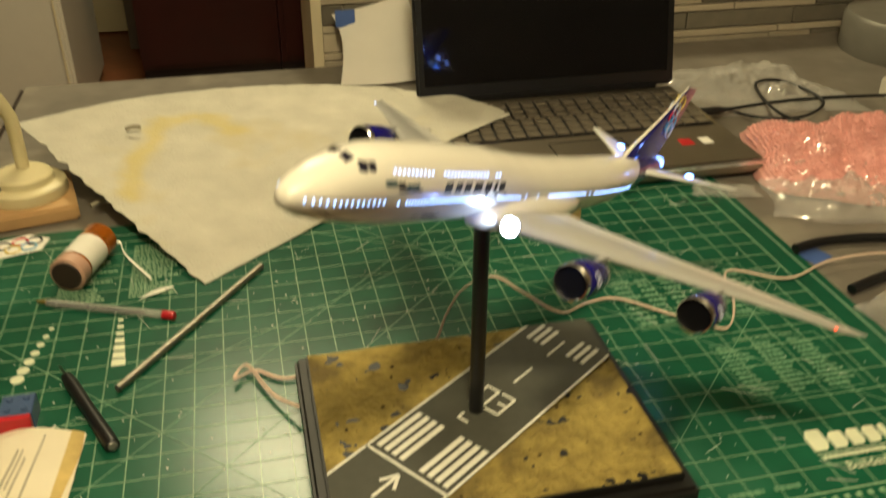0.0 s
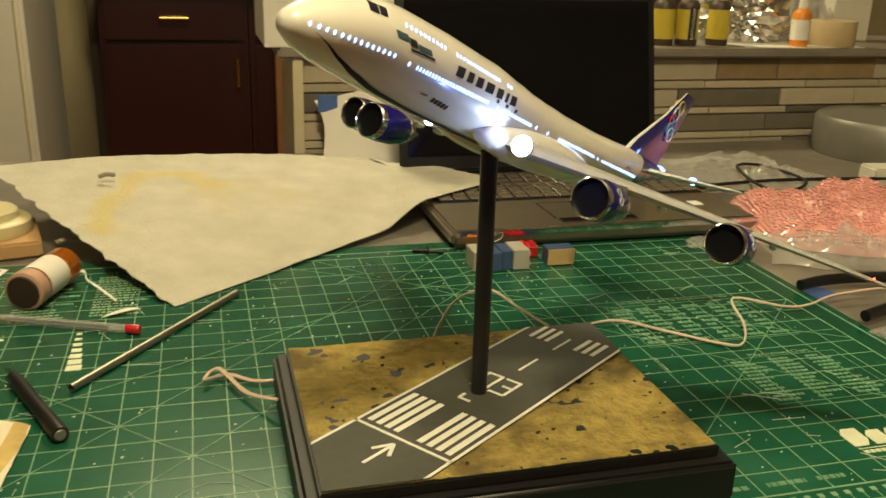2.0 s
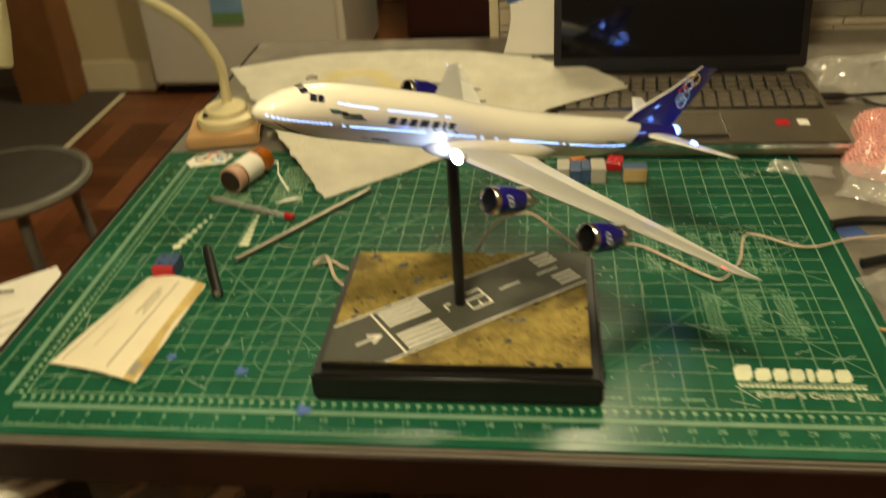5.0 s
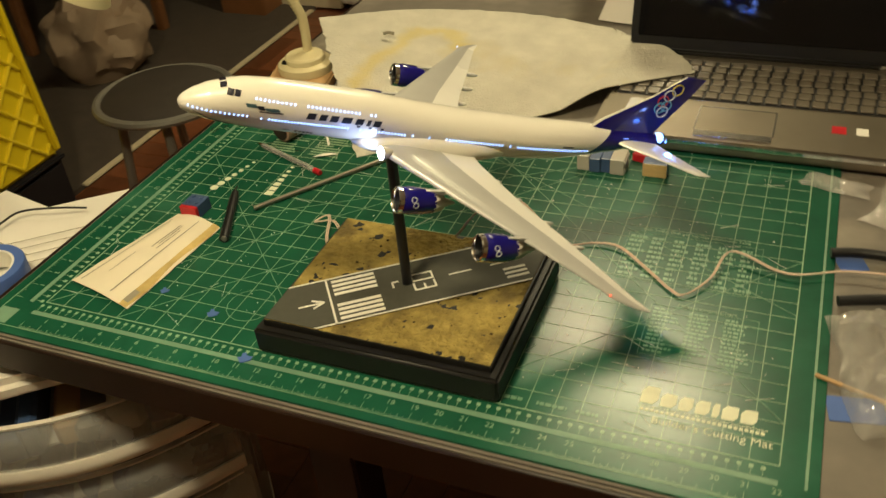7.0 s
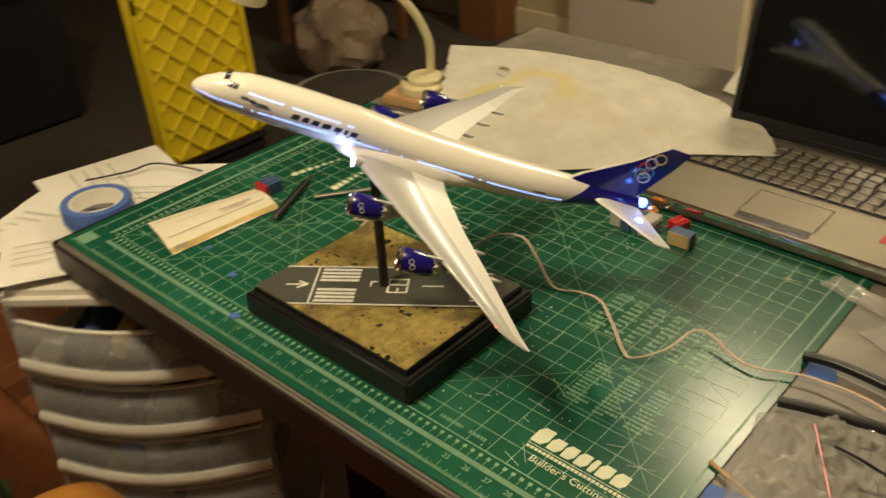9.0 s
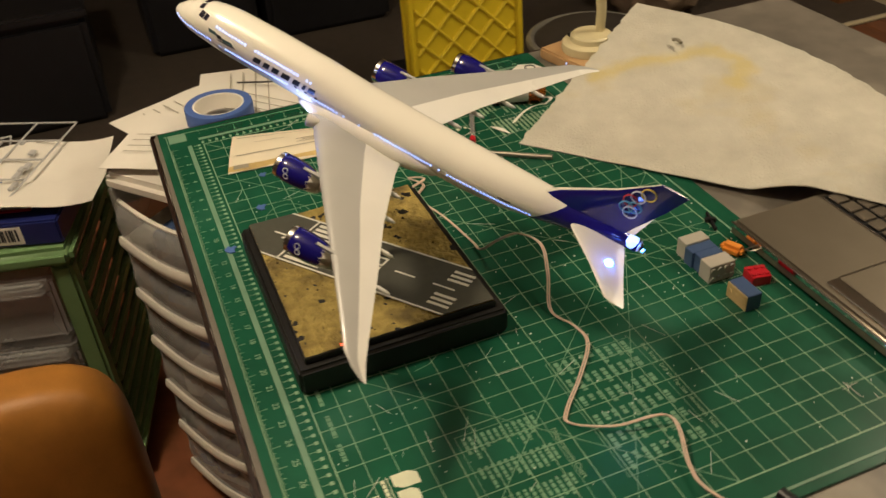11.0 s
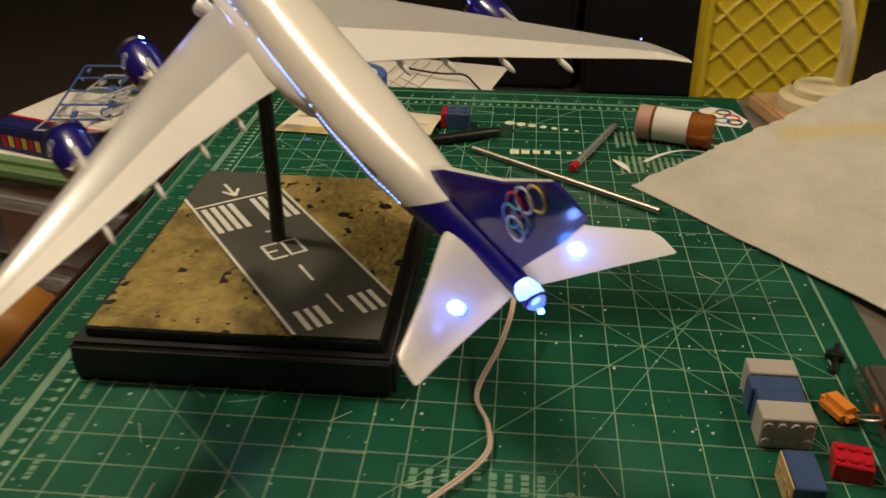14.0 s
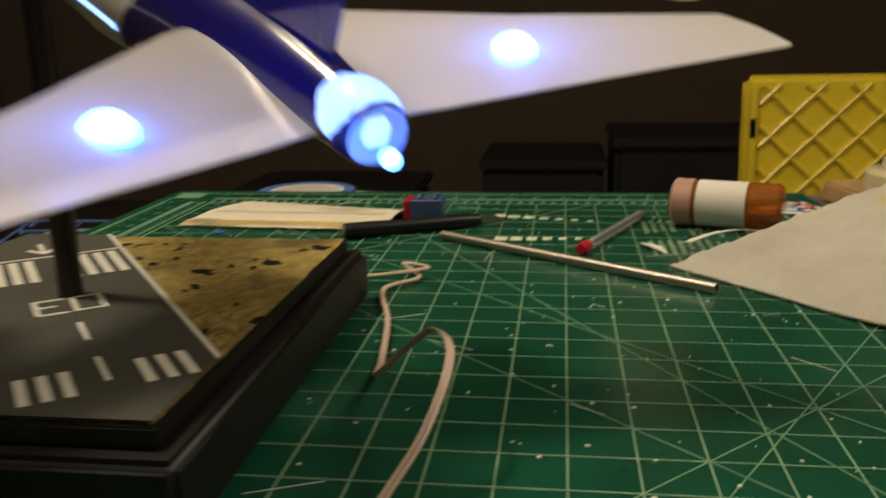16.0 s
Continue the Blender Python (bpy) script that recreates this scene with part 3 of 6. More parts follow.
def skin(x, deg, off=0.0):
    """A point on the fuselage at x mm from the tail, deg above the side on the left."""
    cz, hw, top, low = section(x)
    a = radians(deg)
    h = top if math.sin(a) > 0 else low
    c, s = math.cos(a), math.sin(a)
    w = hw * (1 - 0.18 * max(0, s) ** 2 * max(0, (top - hw) / 14)) if top > hw else hw
    p = Vector((x, w * c, cz + h * s))
    nrm = Vector((0, c / w, s / h)).normalized()
    return (p + nrm * off) * K


def skin_at(x, z, side=1, off=0.0):
    cz, hw, top, low = section(x)
    s = max(-1, min(1, (z - cz) / (top if z > cz else low)))
    d = math.degrees(math.asin(s))
    return skin(x, d if side > 0 else 180 - d, off)


xs = [506 - 506 * (k / 150) for k in range(150)]
xs = sorted({509, 508.2, 507, 505, 502, 499, 496, 492, 488} | set(x for x in xs if x < 486 and x > 4 and abs(x - 92) > 1.5) | {4, 92}, reverse=True)
NS = 56
bm = bmesh.new()


def slanted(x, deg):
    """The rings lean where the blue tail paint begins, so that its edge is clean."""
    lean = max(0, min(1, (x - 30) / 40, (165 - x) / 50))
    z = skin(x, deg).z / K - section(x)[0]
    return skin(x - 1.15 * z * lean, deg)


rings = [[bm.verts.new(slanted(x, 360 * k / NS)) for k in range(NS)] for x in xs]
for i in range(len(rings) - 1):
    for k in range(NS):
        f = bm.faces.new((rings[i][k], rings[i + 1][k], rings[i + 1][(k + 1) % NS], rings[i][(k + 1) % NS]))
        f.material_index = 1 if xs[i] <= 92 else 0
bm.faces.new(rings[0])
bm.faces.new(rings[-1][::-1])
part("fuselage", bm, [M["plane_white"], M["plane_blue"]], plane, "glossy white body with dark blue tail end", True)


def foil(stations, material, name, label="", flip=1, split=None, mats=None):
    """A wing from stations (y, x_lead, x_trail, z, thickness)."""
    bm = bmesh.new()
    prof = [0, 0.02, 0.06, 0.14, 0.28, 0.45, 0.62, 0.78, 0.9, 1.0]
    shape = [0, 0.45, 0.7, 0.92, 1.0, 0.9, 0.68, 0.4, 0.2, 0.06]
    rr = []
    for y, xl, xt, z, th in stations:
        up = [bm.verts.new(Vector((xl + (xt - xl) * p, flip * y, z + th * 0.62 * s)) * K) for p, s in zip(prof, shape)]
        dn = [bm.verts.new(Vector((xl + (xt - xl) * p, flip * y, z - th * 0.38 * s)) * K) for p, s in zip(prof[1:], shape[1:])]
        rr.append(up + dn[::-1])
    n = len(rr[0])
    for a, b in zip(rr, rr[1:]):
        for k in range(n):
            f = bm.faces.new((a[k], a[(k + 1) % n], b[(k + 1) % n], b[k]))
            if split and 6 <= k <= 11:
                f.material_index = 1
    bm.faces.new(rr[0])
    bm.faces.new(rr[-1])
    bmesh.ops.recalc_face_normals(bm, faces=bm.faces[:])
    return part(name, bm, mats or material, plane, label, True)


WST = [(10, 338, 226, -22, 14), (24, 331, 231, -23, 12.5), (40, 318, 227, -24, 10.5), (95, 272, 205, -25, 7.5), (150, 224, 177, -26.5, 5.2), (200, 181, 153, -28.5, 3.6), (222, 163, 142, -29.8, 2.8), (231, 150, 136, -30.6, 2.0), (237, 137, 132, -31.0, 1.0)]
for side, nm in ((1, "port_wing"), (-1, "starboard_wing")):
    foil(WST, None, nm, "silver-grey swept wing with a lighter flap strip", side, True, [M["plane_grey"], M["wing_light"]])
    foil([(5, 69, 14, -4.2, 6), (16, 62, 10, -3, 5.2), (45, 33.5, 0.5, 0.8, 3.6), (75, 7.5, -10.5, 5, 2.0), (77, 2, -10.5, 5.2, 0.8)], M["wing_light"], "tailplane", "light grey tailplane", side)
    for fy, fx in ((58, 222), (86, 211), (120, 192), (155, 174)):
        bm = bmesh.new()
        bmesh.ops.create_uvsphere(bm, u_segments=12, v_segments=8, radius=1)
        for v in bm.verts:
            v.co = Vector((fx + v.co.x * 10 - 3, side * (fy + v.co.y * 1.8), -29.5 + v.co.z * 2.6)) * K
        part("flap_fairing", bm, M["wing_light"], plane, smooth=True)
    bm = bmesh.new()
    bmesh.ops.create_uvsphere(bm, u_segments=16, v_segments=10, radius=1)
    for v in bm.verts:
        v.co = Vector((272 + v.co.x * 82, side * (15 + v.co.y * 15), -21 + v.co.z * 14)) * K
    part("wing_fairing", bm, M["plane_white"], plane, smooth=True)
    for ex, ey, ez in ((323, 85, -36.5), (264.5, 149.5, -36.5)):
        eng = part("engine", lathe([(10.6 * K, 2 * K), (12.4 * K, 4 * K), (13.0 * K, 12 * K), (12.6 * K, 24 * K), (11.0 * K, 33 * K), (10.2 * K, 36 * K)], 32, False), M["plane_blue"], plane, "dark blue engine cowling", True)
        eng.matrix_basis = pose(ex * K, side * ey * K, ez * K, 0, -90, 0)
        part("intake_lip", lathe([(10.4 * K, 4.2 * K), (10.6 * K, 1.0 * K), (11.4 * K, -0.5 * K), (12.3 * K, 0.4 * K), (12.6 * K, 4.2 * K)], 32, False), M["chrome"], eng, "polished metal intake lip", True)
        part("intake", lathe([(10.5 * K, 3 * K), (10.0 * K, 12 * K), (9.8 * K, 24 * K), (3.0 * K, 24 * K), (0.4 * K, 19 * K)], 24), M["dark_hole"], eng, smooth=True)
        part("exhaust", lathe([(10.6 * K, 34 * K), (8.6 * K, 42 * K), (7.4 * K, 45 * K), (5.0 * K, 45 * K), (3.6 * K, 50 * K), (0.5 * K, 58 * K)], 24), M["steel"], eng, "bare metal exhaust cone", True)
        bm = bmesh.new()
        for k in range(9):
            a = 2 * math.pi * k / 9
            vs = [bm.verts.new(Vector((r * math.cos(a + da), r * math.sin(a + da), z)) * K) for r, da, z in ((10.9, -0.3, 34), (10.9, 0.3, 34), (9.4, 0, 40))]
            bm.faces.new(vs)
        part("chevrons", bm, M["paper_white"], eng)
        bm = bmesh.new()
        for r, z in ((2.3, 13), (3.6, 15)):
            tt = tube([Vector((13.4 * math.cos(a0), 13.4 * math.sin(a0), z + 2.4 * math.sin(p))) * K for p, a0 in ((2 * math.pi * j / 14, side * (0.9 if side > 0 else -2.2) * side + 0.18 * math.cos(2 * math.pi * j / 14) + (0.38 if r > 3 else 0)) for j in range(15))], 0.4 * K, 5)
            add(bm, tt)
        part("ring_mark", bm, M["ring_white"], eng)
        wz = -25
        bm = bmesh.new()
        outline = [(ex - 8, ez + 11), (ex - 36, ez + 9), (ex - 52, wz - 2), (ex - 48, wz + 1.5), (ex - 30, wz + 1)]
        lo = [bm.verts.new(Vector((x, side * ey - 1.5, z)) * K) for x, z in outline]
        hi = [bm.verts.new(Vector((x, side * ey + 1.5, z)) * K) for x, z in outline]
        bm.faces.new(lo)
        bm.faces.new(hi[::-1])
        for k in range(5):
            bm.faces.new((lo[k], hi[k], hi[(k + 1) % 5], lo[(k + 1) % 5]))
        bmesh.ops.recalc_face_normals(bm, faces=bm.faces[:])
        part("pylon", bm, M["plane_grey"], plane)
# fin
bm = bmesh.new()
FIN = [((99, 8), (20, 3), 4.2), ((88, 18), (14, 16), 3.4), ((41, 49), (-4, 49), 2.2), ((10, 75), (-15, 74), 1.2)]
rr = []
for (xl, zl), (xt, zt), th in FIN:
    pr = []
    for p, w in ((0, 0.12), (0.03, 0.5), (0.12, 0.85), (0.35, 1), (0.7, 0.6), (1, 0.08)):
        pr.append((xl + (xt - xl) * p, th * w, zl + (zt - zl) * p))
    rr.append([bm.verts.new(Vector(q) * K) for q in pr] + [bm.verts.new(Vector((a, -b, c)) * K) for a, b, c in pr[::-1]])
n = len(rr[0])
for a, b in zip(rr, rr[1:]):
    for k in range(n):
        f = bm.faces.new((a[k], a[(k + 1) % n], b[(k + 1) % n], b[k]))
        if k in (0, n - 2, n - 1):
            f.material_index = 1
bm.faces.new(rr[-1])
bmesh.ops.recalc_face_normals(bm, faces=bm.faces[:])
part("tail_fin", bm, [M["plane_blue"], M["plane_white"]], plane, "dark blue tail fin with a white leading edge", True)
for side in (1, -1):
    for i, (rx, rz, rad, cm) in enumerate(((15, 60, 6.2, "ring_yellow"), (22, 53, 6.2, "ring_white"), (27, 46, 6.0, "ring_red"), (21, 41, 5.8, "ring_cyan"), (28, 38, 5.8, "ring_cyan"), (23, 34, 6.2, "ring_white"))):
        bm = tube([Vector((rx + rad * math.cos(a), side * (2.7 - 0.012 * (rz - 30) + 0.15 * i), rz + rad * math.sin(a))) * K for a in (2 * math.pi * j / 28 for j in range(29))], 0.75 * K, 5)
        part("ring", bm, M[cm], plane, smooth=True)
# stripe low on the body, windows, blocks of lettering
for side in (1, -1):
    def low(u, v, side=side):
        x = 498 - 192 * u
        d = float(np.interp(x, (306, 339, 363, 387, 417, 447, 468, 483, 498), (-78, -75, -73, -72, -68, -61, -49, -36, -11)))
        d -= 10.5 * v * math.sin(min(1, u * 4 + 0.04) * math.pi / 2)
        return skin(x, d if side > 0 else 180 - d, 0.3)
    part("stripe", sheet(60, 4, low), M["stripe"], plane, "dark stripe below the windows", True)
wb = bmesh.new()
bmesh.ops.create_uvsphere(wb, u_segments=8, v_segments=6, radius=1)
for v in wb.verts:
    v.co = Vector((v.co.x * 0.72, v.co.y * 1.25, v.co.z * 0.3)) * K
proto = None
def run(x0, x1, z0, z1, n):
    return [(x0 + (x1 - x0) * k / (n - 1), z0 + (z1 - z0) * k / (n - 1)) for k in range(n)]


rows = run(501, 452, -2, -1.2, 14) + [(440, -2.2)] + run(433, 361, -2.4, -4.4, 26) + [(349, -5.2)] + run(334, 305, -5.6, -7, 10) + [(297, -7), (280, -7.6)]
rows += run(262, 202, -8.3, -10.2, 19) + [(193, -10.6)] + run(184, 101, -11.2, -12.6, 25) + run(446, 412, 14.8, 13, 10) + run(400, 352, 12.4, 10, 14) + [(341, 9.4), (337, 9.2)]
for side in (1, -1):
    for x, z in rows:
        p, q = skin_at(x, z, side, 0.12), skin_at(x, z + 1, side, 0.12)
        r = skin_at(x - 1, z, side, 0.12)
        tx, tz = (p - r).normalized(), (q - p).normalized()
        nn = tx.cross(tz).normalized()
        m = Matrix((tx, tz, nn)).transposed().to_4x4()
        m.translation = p
        if proto is None:
            proto = part("cabin_window", wb, M["window_glow"], plane, "lit cabin window")
            proto.matrix_basis = m
        else:
            shared("cabin_window", proto, plane, m)


def decal(name, x0, x1, z0, z1, material, side, slant=0.0, label=""):
    return part(name, sheet(4, 4, lambda u, v: skin_at(x0 + (x1 - x0) * u + slant * v, z0 + (z1 - z0) * v, side, 0.3)), material, plane, label, True)


for side in (1, -1):
    x, total = 401, 70.0
    for w in (9.2, 7.6, 8.6, 10.6, 8.6, 4.0, 8.4):
        zb = 1.9 - 2.8 * (401 - x) / total
        decal("lettering_block", x, x - w * 0.86, zb, zb + 5.6, M["decal"], side, -1.8)
        x -= w + 2.3
    for k in range(3):
        decal("lettering_block", 353 - 11.5 * k, 350 - 11.5 * k, -2.6 - 0.6 * k, -0.6 - 0.6 * k, M["decal"], side)
    decal("flag_mark", 453, 444, 7.6, 10.6, M["decal_teal"], side, 2)
    decal("flag_mark", 443, 437, 6.2, 9.6, M["decal"], side, 2)
    decal("flag_mark", 436, 424, 5.6, 8.4, M["decal_teal"], side, 2)
    decal("flag_mark", 442, 421, 4.2, 5.2, M["decal"], side, 1)
    decal("small_print", 419, 413, -13.6, -12.4, M["print_grey"], side)
    for k in range(5):
        decal("small_print", 408 - 3.6 * k, 405.4 - 3.6 * k, -15.4 - 0.3 * k, -12.8 - 0.3 * k, M["decal"], side)
    for k in range(6):
        decal("small_print", 133 - 2.2 * k, 131.4 - 2.2 * k, -9, -7, M["decal"], side)
    for xa, xb, za, zb in ((464.4, 459.6, 14.2, 18.4), (470.6, 465.2, 14.0, 18.2)):
        decal("cockpit_pane", xa, xb, za, zb, M["cockpit"], side, -1.2)
    f = (lambda u, v: skin(475.5 - 5.5 * v, (66 + 21 * u) if side > 0 else 180 - (66 + 21 * u), 0.35))
    part("cockpit_pane", sheet(4, 4, f), M["cockpit"], plane, smooth=True)
# lights of the model
for side in (1, -1):
    # disc kept wide for its glare; white hood added to hide it from behind
    l1 = part("landing_light", lathe([(0.0, 0.0), (0.0062, 0.0), (0.006, 0.0008), (0.004, 0.0016), (0.0, 0.002)], 20, False), M["led"], plane, "glaring white light at the wing root", True)
    l1.matrix_basis = pose(0.3275, side * 0.0345, -0.021, 0, 90, side * 14)
    part("housing", lathe([(0.0015, -0.014), (0.0056, -0.006), (0.0066, -0.0003), (0.0066, 0.001), (0.0063, 0.001), (0.0062, -0.0003)], 20, False), M["plane_white"], l1, "white hood added to hide the light from behind", True)
bm = bmesh.new()
bmesh.ops.create_uvsphere(bm, u_segments=16, v_segments=10, radius=0.0042)
for v in bm.verts:
    v.co.z *= 0.75
l2 = part("logo_light", bm, M["led_blue"], plane, "bright blue-white light on the tailplane", True)
l2.matrix_basis = pose(0.018, 0.0365, 0.0012)
shared("logo_light", l2, plane, pose(0.018, -0.0365, 0.0012))
bm = bmesh.new()
bmesh.ops.create_uvsphere(bm, u_segments=16, v_segments=10, radius=0.0065)
tc = part("tail_cone", bm, M["clear"], plane, "lit clear tail cone", True)
tc.matrix_basis = pose(0.0085, 0, -0.0006) @ Matrix.Diagonal((1.5, 1.02, 1.05, 1))
bm = bmesh.new()
bmesh.ops.create_uvsphere(bm, u_segments=14, v_segments=10, radius=0.0056)
part("glow", bm, M["led_soft"], tc, "bright blue-white light inside", True).matrix_basis = pose(0.0022, 0.0, 0.0)
bm = bmesh.new()
bmesh.ops.create_uvsphere(bm, u_segments=12, v_segments=8, radius=0.0017)
part("tail_light", bm, M["led_blue"], plane, "", True).matrix_basis = pose(-0.0012, 0, -0.0032)
for side, m in ((1, "led_red"), (-1, "led_soft")):
    bm = bmesh.new()
    bmesh.ops.create_uvsphere(bm, u_segments=10, v_segments=6, radius=0.0008)
    part("wing_tip_light", bm, M[m], plane, "", True).matrix_basis = pose(0.1665, side * 0.2195, -0.0278)
for at, e in (((0.353, 0.06, -0.02), 0.028), ((0.353, -0.06, -0.02), 0.007), ((0.0195, 0.038, 0.02), 0.011), ((0.0195, -0.038, 0.02), 0.011), ((-0.022, 0.0, 0.01), 0.005)):
    p = AM @ Vector(at)
    lamp("model_light", "POINT", tuple(p), e, (0.18, 0.32, 1.0), 0.003)

# ---- laptop ----
laptop = thing("laptop", "open dark bronze laptop with a black switched-off screen", "laptop")
LX0, LX1, LY0, LY1 = 0.516, 0.918, 0.513, 0.794
part("body", box(LX0, LX1, LY0, LY1, Z0 + 0.0022, Z0 + 0.023, 0.006, 3), M["laptop_shell"], laptop, "", True)
part("front_trim", box(LX0 + 0.004, LX1 - 0.004, LY0 - 0.0012, LY0 + 0.0012, Z0 + 0.016, Z0 + 0.0225, 0.001), M["chrome"], laptop, "shiny front strip")
part("keyboard_tray", box(LX0 + 0.012, LX1 - 0.012, LY0 + 0.118, LY1 - 0.03, Z0 + 0.0232, Z0 + 0.0242, 0.0004), M["chrome"], laptop)
part("keyboard_bed", box(LX0 + 0.0145, LX1 - 0.0145, LY0 + 0.1205, LY1 - 0.0325, Z0 + 0.0243, Z0 + 0.0248), M["black_plastic"], laptop)
part("touchpad", box(LX0 + 0.14, LX0 + 0.24, LY0 + 0.03, LY0 + 0.1, Z0 + 0.0232, Z0 + 0.0236, 0.0002), M["laptop_shell"], laptop, "smooth touchpad")
for x0, x1, y0, y1 in ((0.138, 0.242, 0.1, 0.102), (0.138, 0.14, 0.03, 0.1), (0.24, 0.242, 0.03, 0.1)):
    part("touchpad_edge", box(LX0 + x0, LX0 + x1, LY0 + y0, LY0 + y1, Z0 + 0.0232, Z0 + 0.024, 0.0003), M["chrome"], laptop)
part("touchpad_bar", box(LX0 + 0.14, LX0 + 0.24, LY0 + 0.012, LY0 + 0.028, Z0 + 0.0232, Z0 + 0.0256, 0.001), M["chrome"], laptop)
key0 = None
for r in range(6):
    for c in range(18):
        x, y = LX0 + 0.026 + c * 0.0205 + (r % 3) * 0.002, LY0 + 0.131 + r * 0.0215
        if key0 is None:
            key0 = part("key", box(-0.0088, 0.0088, -0.0088, 0.0088, 0, 0.0032, 0.0012, 1), M["laptop_key"], laptop, "dark key")
            key0.matrix_basis = pose(x, y, Z0 + 0.0249)
        else:
            shared("key", key0, laptop, pose(x, y, Z0 + 0.0249))
LID = pose(0, LY1 - 0.004, Z0 + 0.022, -13, 0, 0)
lid = part("screen_lid", box(LX0, LX1, 0.0, 0.009, 0.004, 0.263, 0.004, 3), M["black_plastic"], laptop, "black screen lid", True)
lid.matrix_basis = LID
part("display", box(LX0 + 0.012, LX1 - 0.012, -0.0012, -0.0002, 0.026, 0.248), M["screen"], lid, "glossy black display")
bm = lathe([(0.0022, 0), (0.0022, 0.001)], 12)
part("webcam", bm, M["chrome"], lid).matrix_basis = pose((LX0 + LX1) / 2, -0.0004, 0.2555, 90)
part("hinge", box(LX0 + 0.03, LX1 - 0.03, LY1 - 0.012, LY1 - 0.001, Z0 + 0.0232, Z0 + 0.031, 0.003), M["black_plastic"], laptop)
part("sticker", box(LX1 - 0.06, LX1 - 0.045, LY0 + 0.06, LY0 + 0.08, Z0 + 0.0232, Z0 + 0.0236), M["paper_white"], laptop, "small white sticker")
part("sticker", box(LX1 - 0.09, LX1 - 0.072, LY0 + 0.06, LY0 + 0.08, Z0 + 0.0232, Z0 + 0.0236), M["red_plastic"], laptop, "small red sticker")

# ---- felt sheet ----
CA, CB, CC, CD = Vector((0.212, 0.397, Z0 + 0.002)), Vector((-0.007, 0.718, 0.819)), Vector((0.47, 0.835, 0.788)), Vector((0.63, 0.706, 0.777))


def cloth(u, v):
    p = CA * (1 - u) * (1 - v) + CD * u * (1 - v) + CB * (1 - u) * v + CC * u * v
    mid = Vector((0.478, 0.611, Z0 + 0.003))
    p += (mid - (CA + CD) / 2) * (1 - v) * 4 * u * (1 - u) * 0.55
    p += Vector((-0.015, 0.066, -0.014)) * v * 4 * u * (1 - u) + Vector((0.03, 0.012, 0)) * u * 4 * v * (1 - v)
    p.z += 0.012 * math.sin(math.pi * u) * v + 0.004 * noise.noise(Vector((u * 3, v * 3, 1))) * (0.2 + v) + 0.0012 * noise.noise(Vector((u * 14, v * 14, 2)))
    jag = 0.004 * noise.noise(Vector((u * 25, v * 25, 7)))
    if u in (0, 1) or v in (0, 1):
        p.x, p.y = p.x + jag, p.y + jag
    if LY0 < p.y < LY1 + 0.03:
        k = max(0.0, min(1.0, (p.x - LX0 + 0.09) / 0.09))
        p.z = max(p.z, Z0 + 0.0315 * k * k * (3 - 2 * k))
    p.z = max(p.z, Z0 + 0.0018)
    return p


felt = tagged(mesh_ob("felt_sheet", sheet(70, 60, cloth, 0.0012), M["paper"], None, "", True), "cream felt sheet with yellow stains lying over the mat", "sheet")
STAIN = [(0.05, 0.45), (0.075, 0.55), (0.12, 0.61), (0.175, 0.675), (0.22, 0.73), (0.275, 0.8), (0.35, 0.775), (0.365, 0.67), (0.375, 0.575)]


def soak(material, spots, colour, near, far, most):
    """Yellow soaked into the felt round a line of spots, mottled and fading outwards."""
    n, l = material.node_tree.nodes, material.node_tree.links
    base_in = n["Principled BSDF"].inputs["Base Color"]
    geo = n.new("ShaderNodeNewGeometry")
    wob = n.new("ShaderNodeTexNoise")
    wob.inputs["Scale"].default_value, wob.inputs["Detail"].default_value = 22, 5
    l.new(geo.outputs["Position"], wob.inputs["Vector"])
    shift = n.new("ShaderNodeVectorMath")
    shift.operation = "MULTIPLY_ADD"
    shift.inputs[1].default_value = (0.05, 0.05, 0.0)
    l.new(wob.outputs["Color"], shift.inputs[0])
    l.new(geo.outputs["Position"], shift.inputs[2])
    last = None
    for p in spots:
        d = n.new("ShaderNodeVectorMath")
        d.operation = "DISTANCE"
        l.new(shift.outputs[0], d.inputs[0])
        d.inputs[1].default_value = p + Vector((0.025, 0.025, 0))
        out = d.outputs["Value"]
        if last is not None:
            m = n.new("ShaderNodeMath")
            m.operation = "SMOOTH_MIN"
            m.inputs[2].default_value = 0.01
            l.new(last, m.inputs[0])
            l.new(out, m.inputs[1])
            out = m.outputs[0]
        last = out
    fade = n.new("ShaderNodeMapRange")
    fade.interpolation_type = "SMOOTHSTEP"
    fade.inputs["From Min"].default_value, fade.inputs["From Max"].default_value = near, far
    fade.inputs["To Min"].default_value, fade.inputs["To Max"].default_value = most, 0.0
    l.new(last, fade.inputs["Value"])
    mix = n.new("ShaderNodeMix")
    mix.data_type = "RGBA"
    l.new(fade.outputs[0], mix.inputs["Factor"])
    l.new(base_in.links[0].from_socket, mix.inputs["A"])
    mix.inputs["B"].default_value = (*colour, 1)
    l.new(mix.outputs["Result"], base_in)


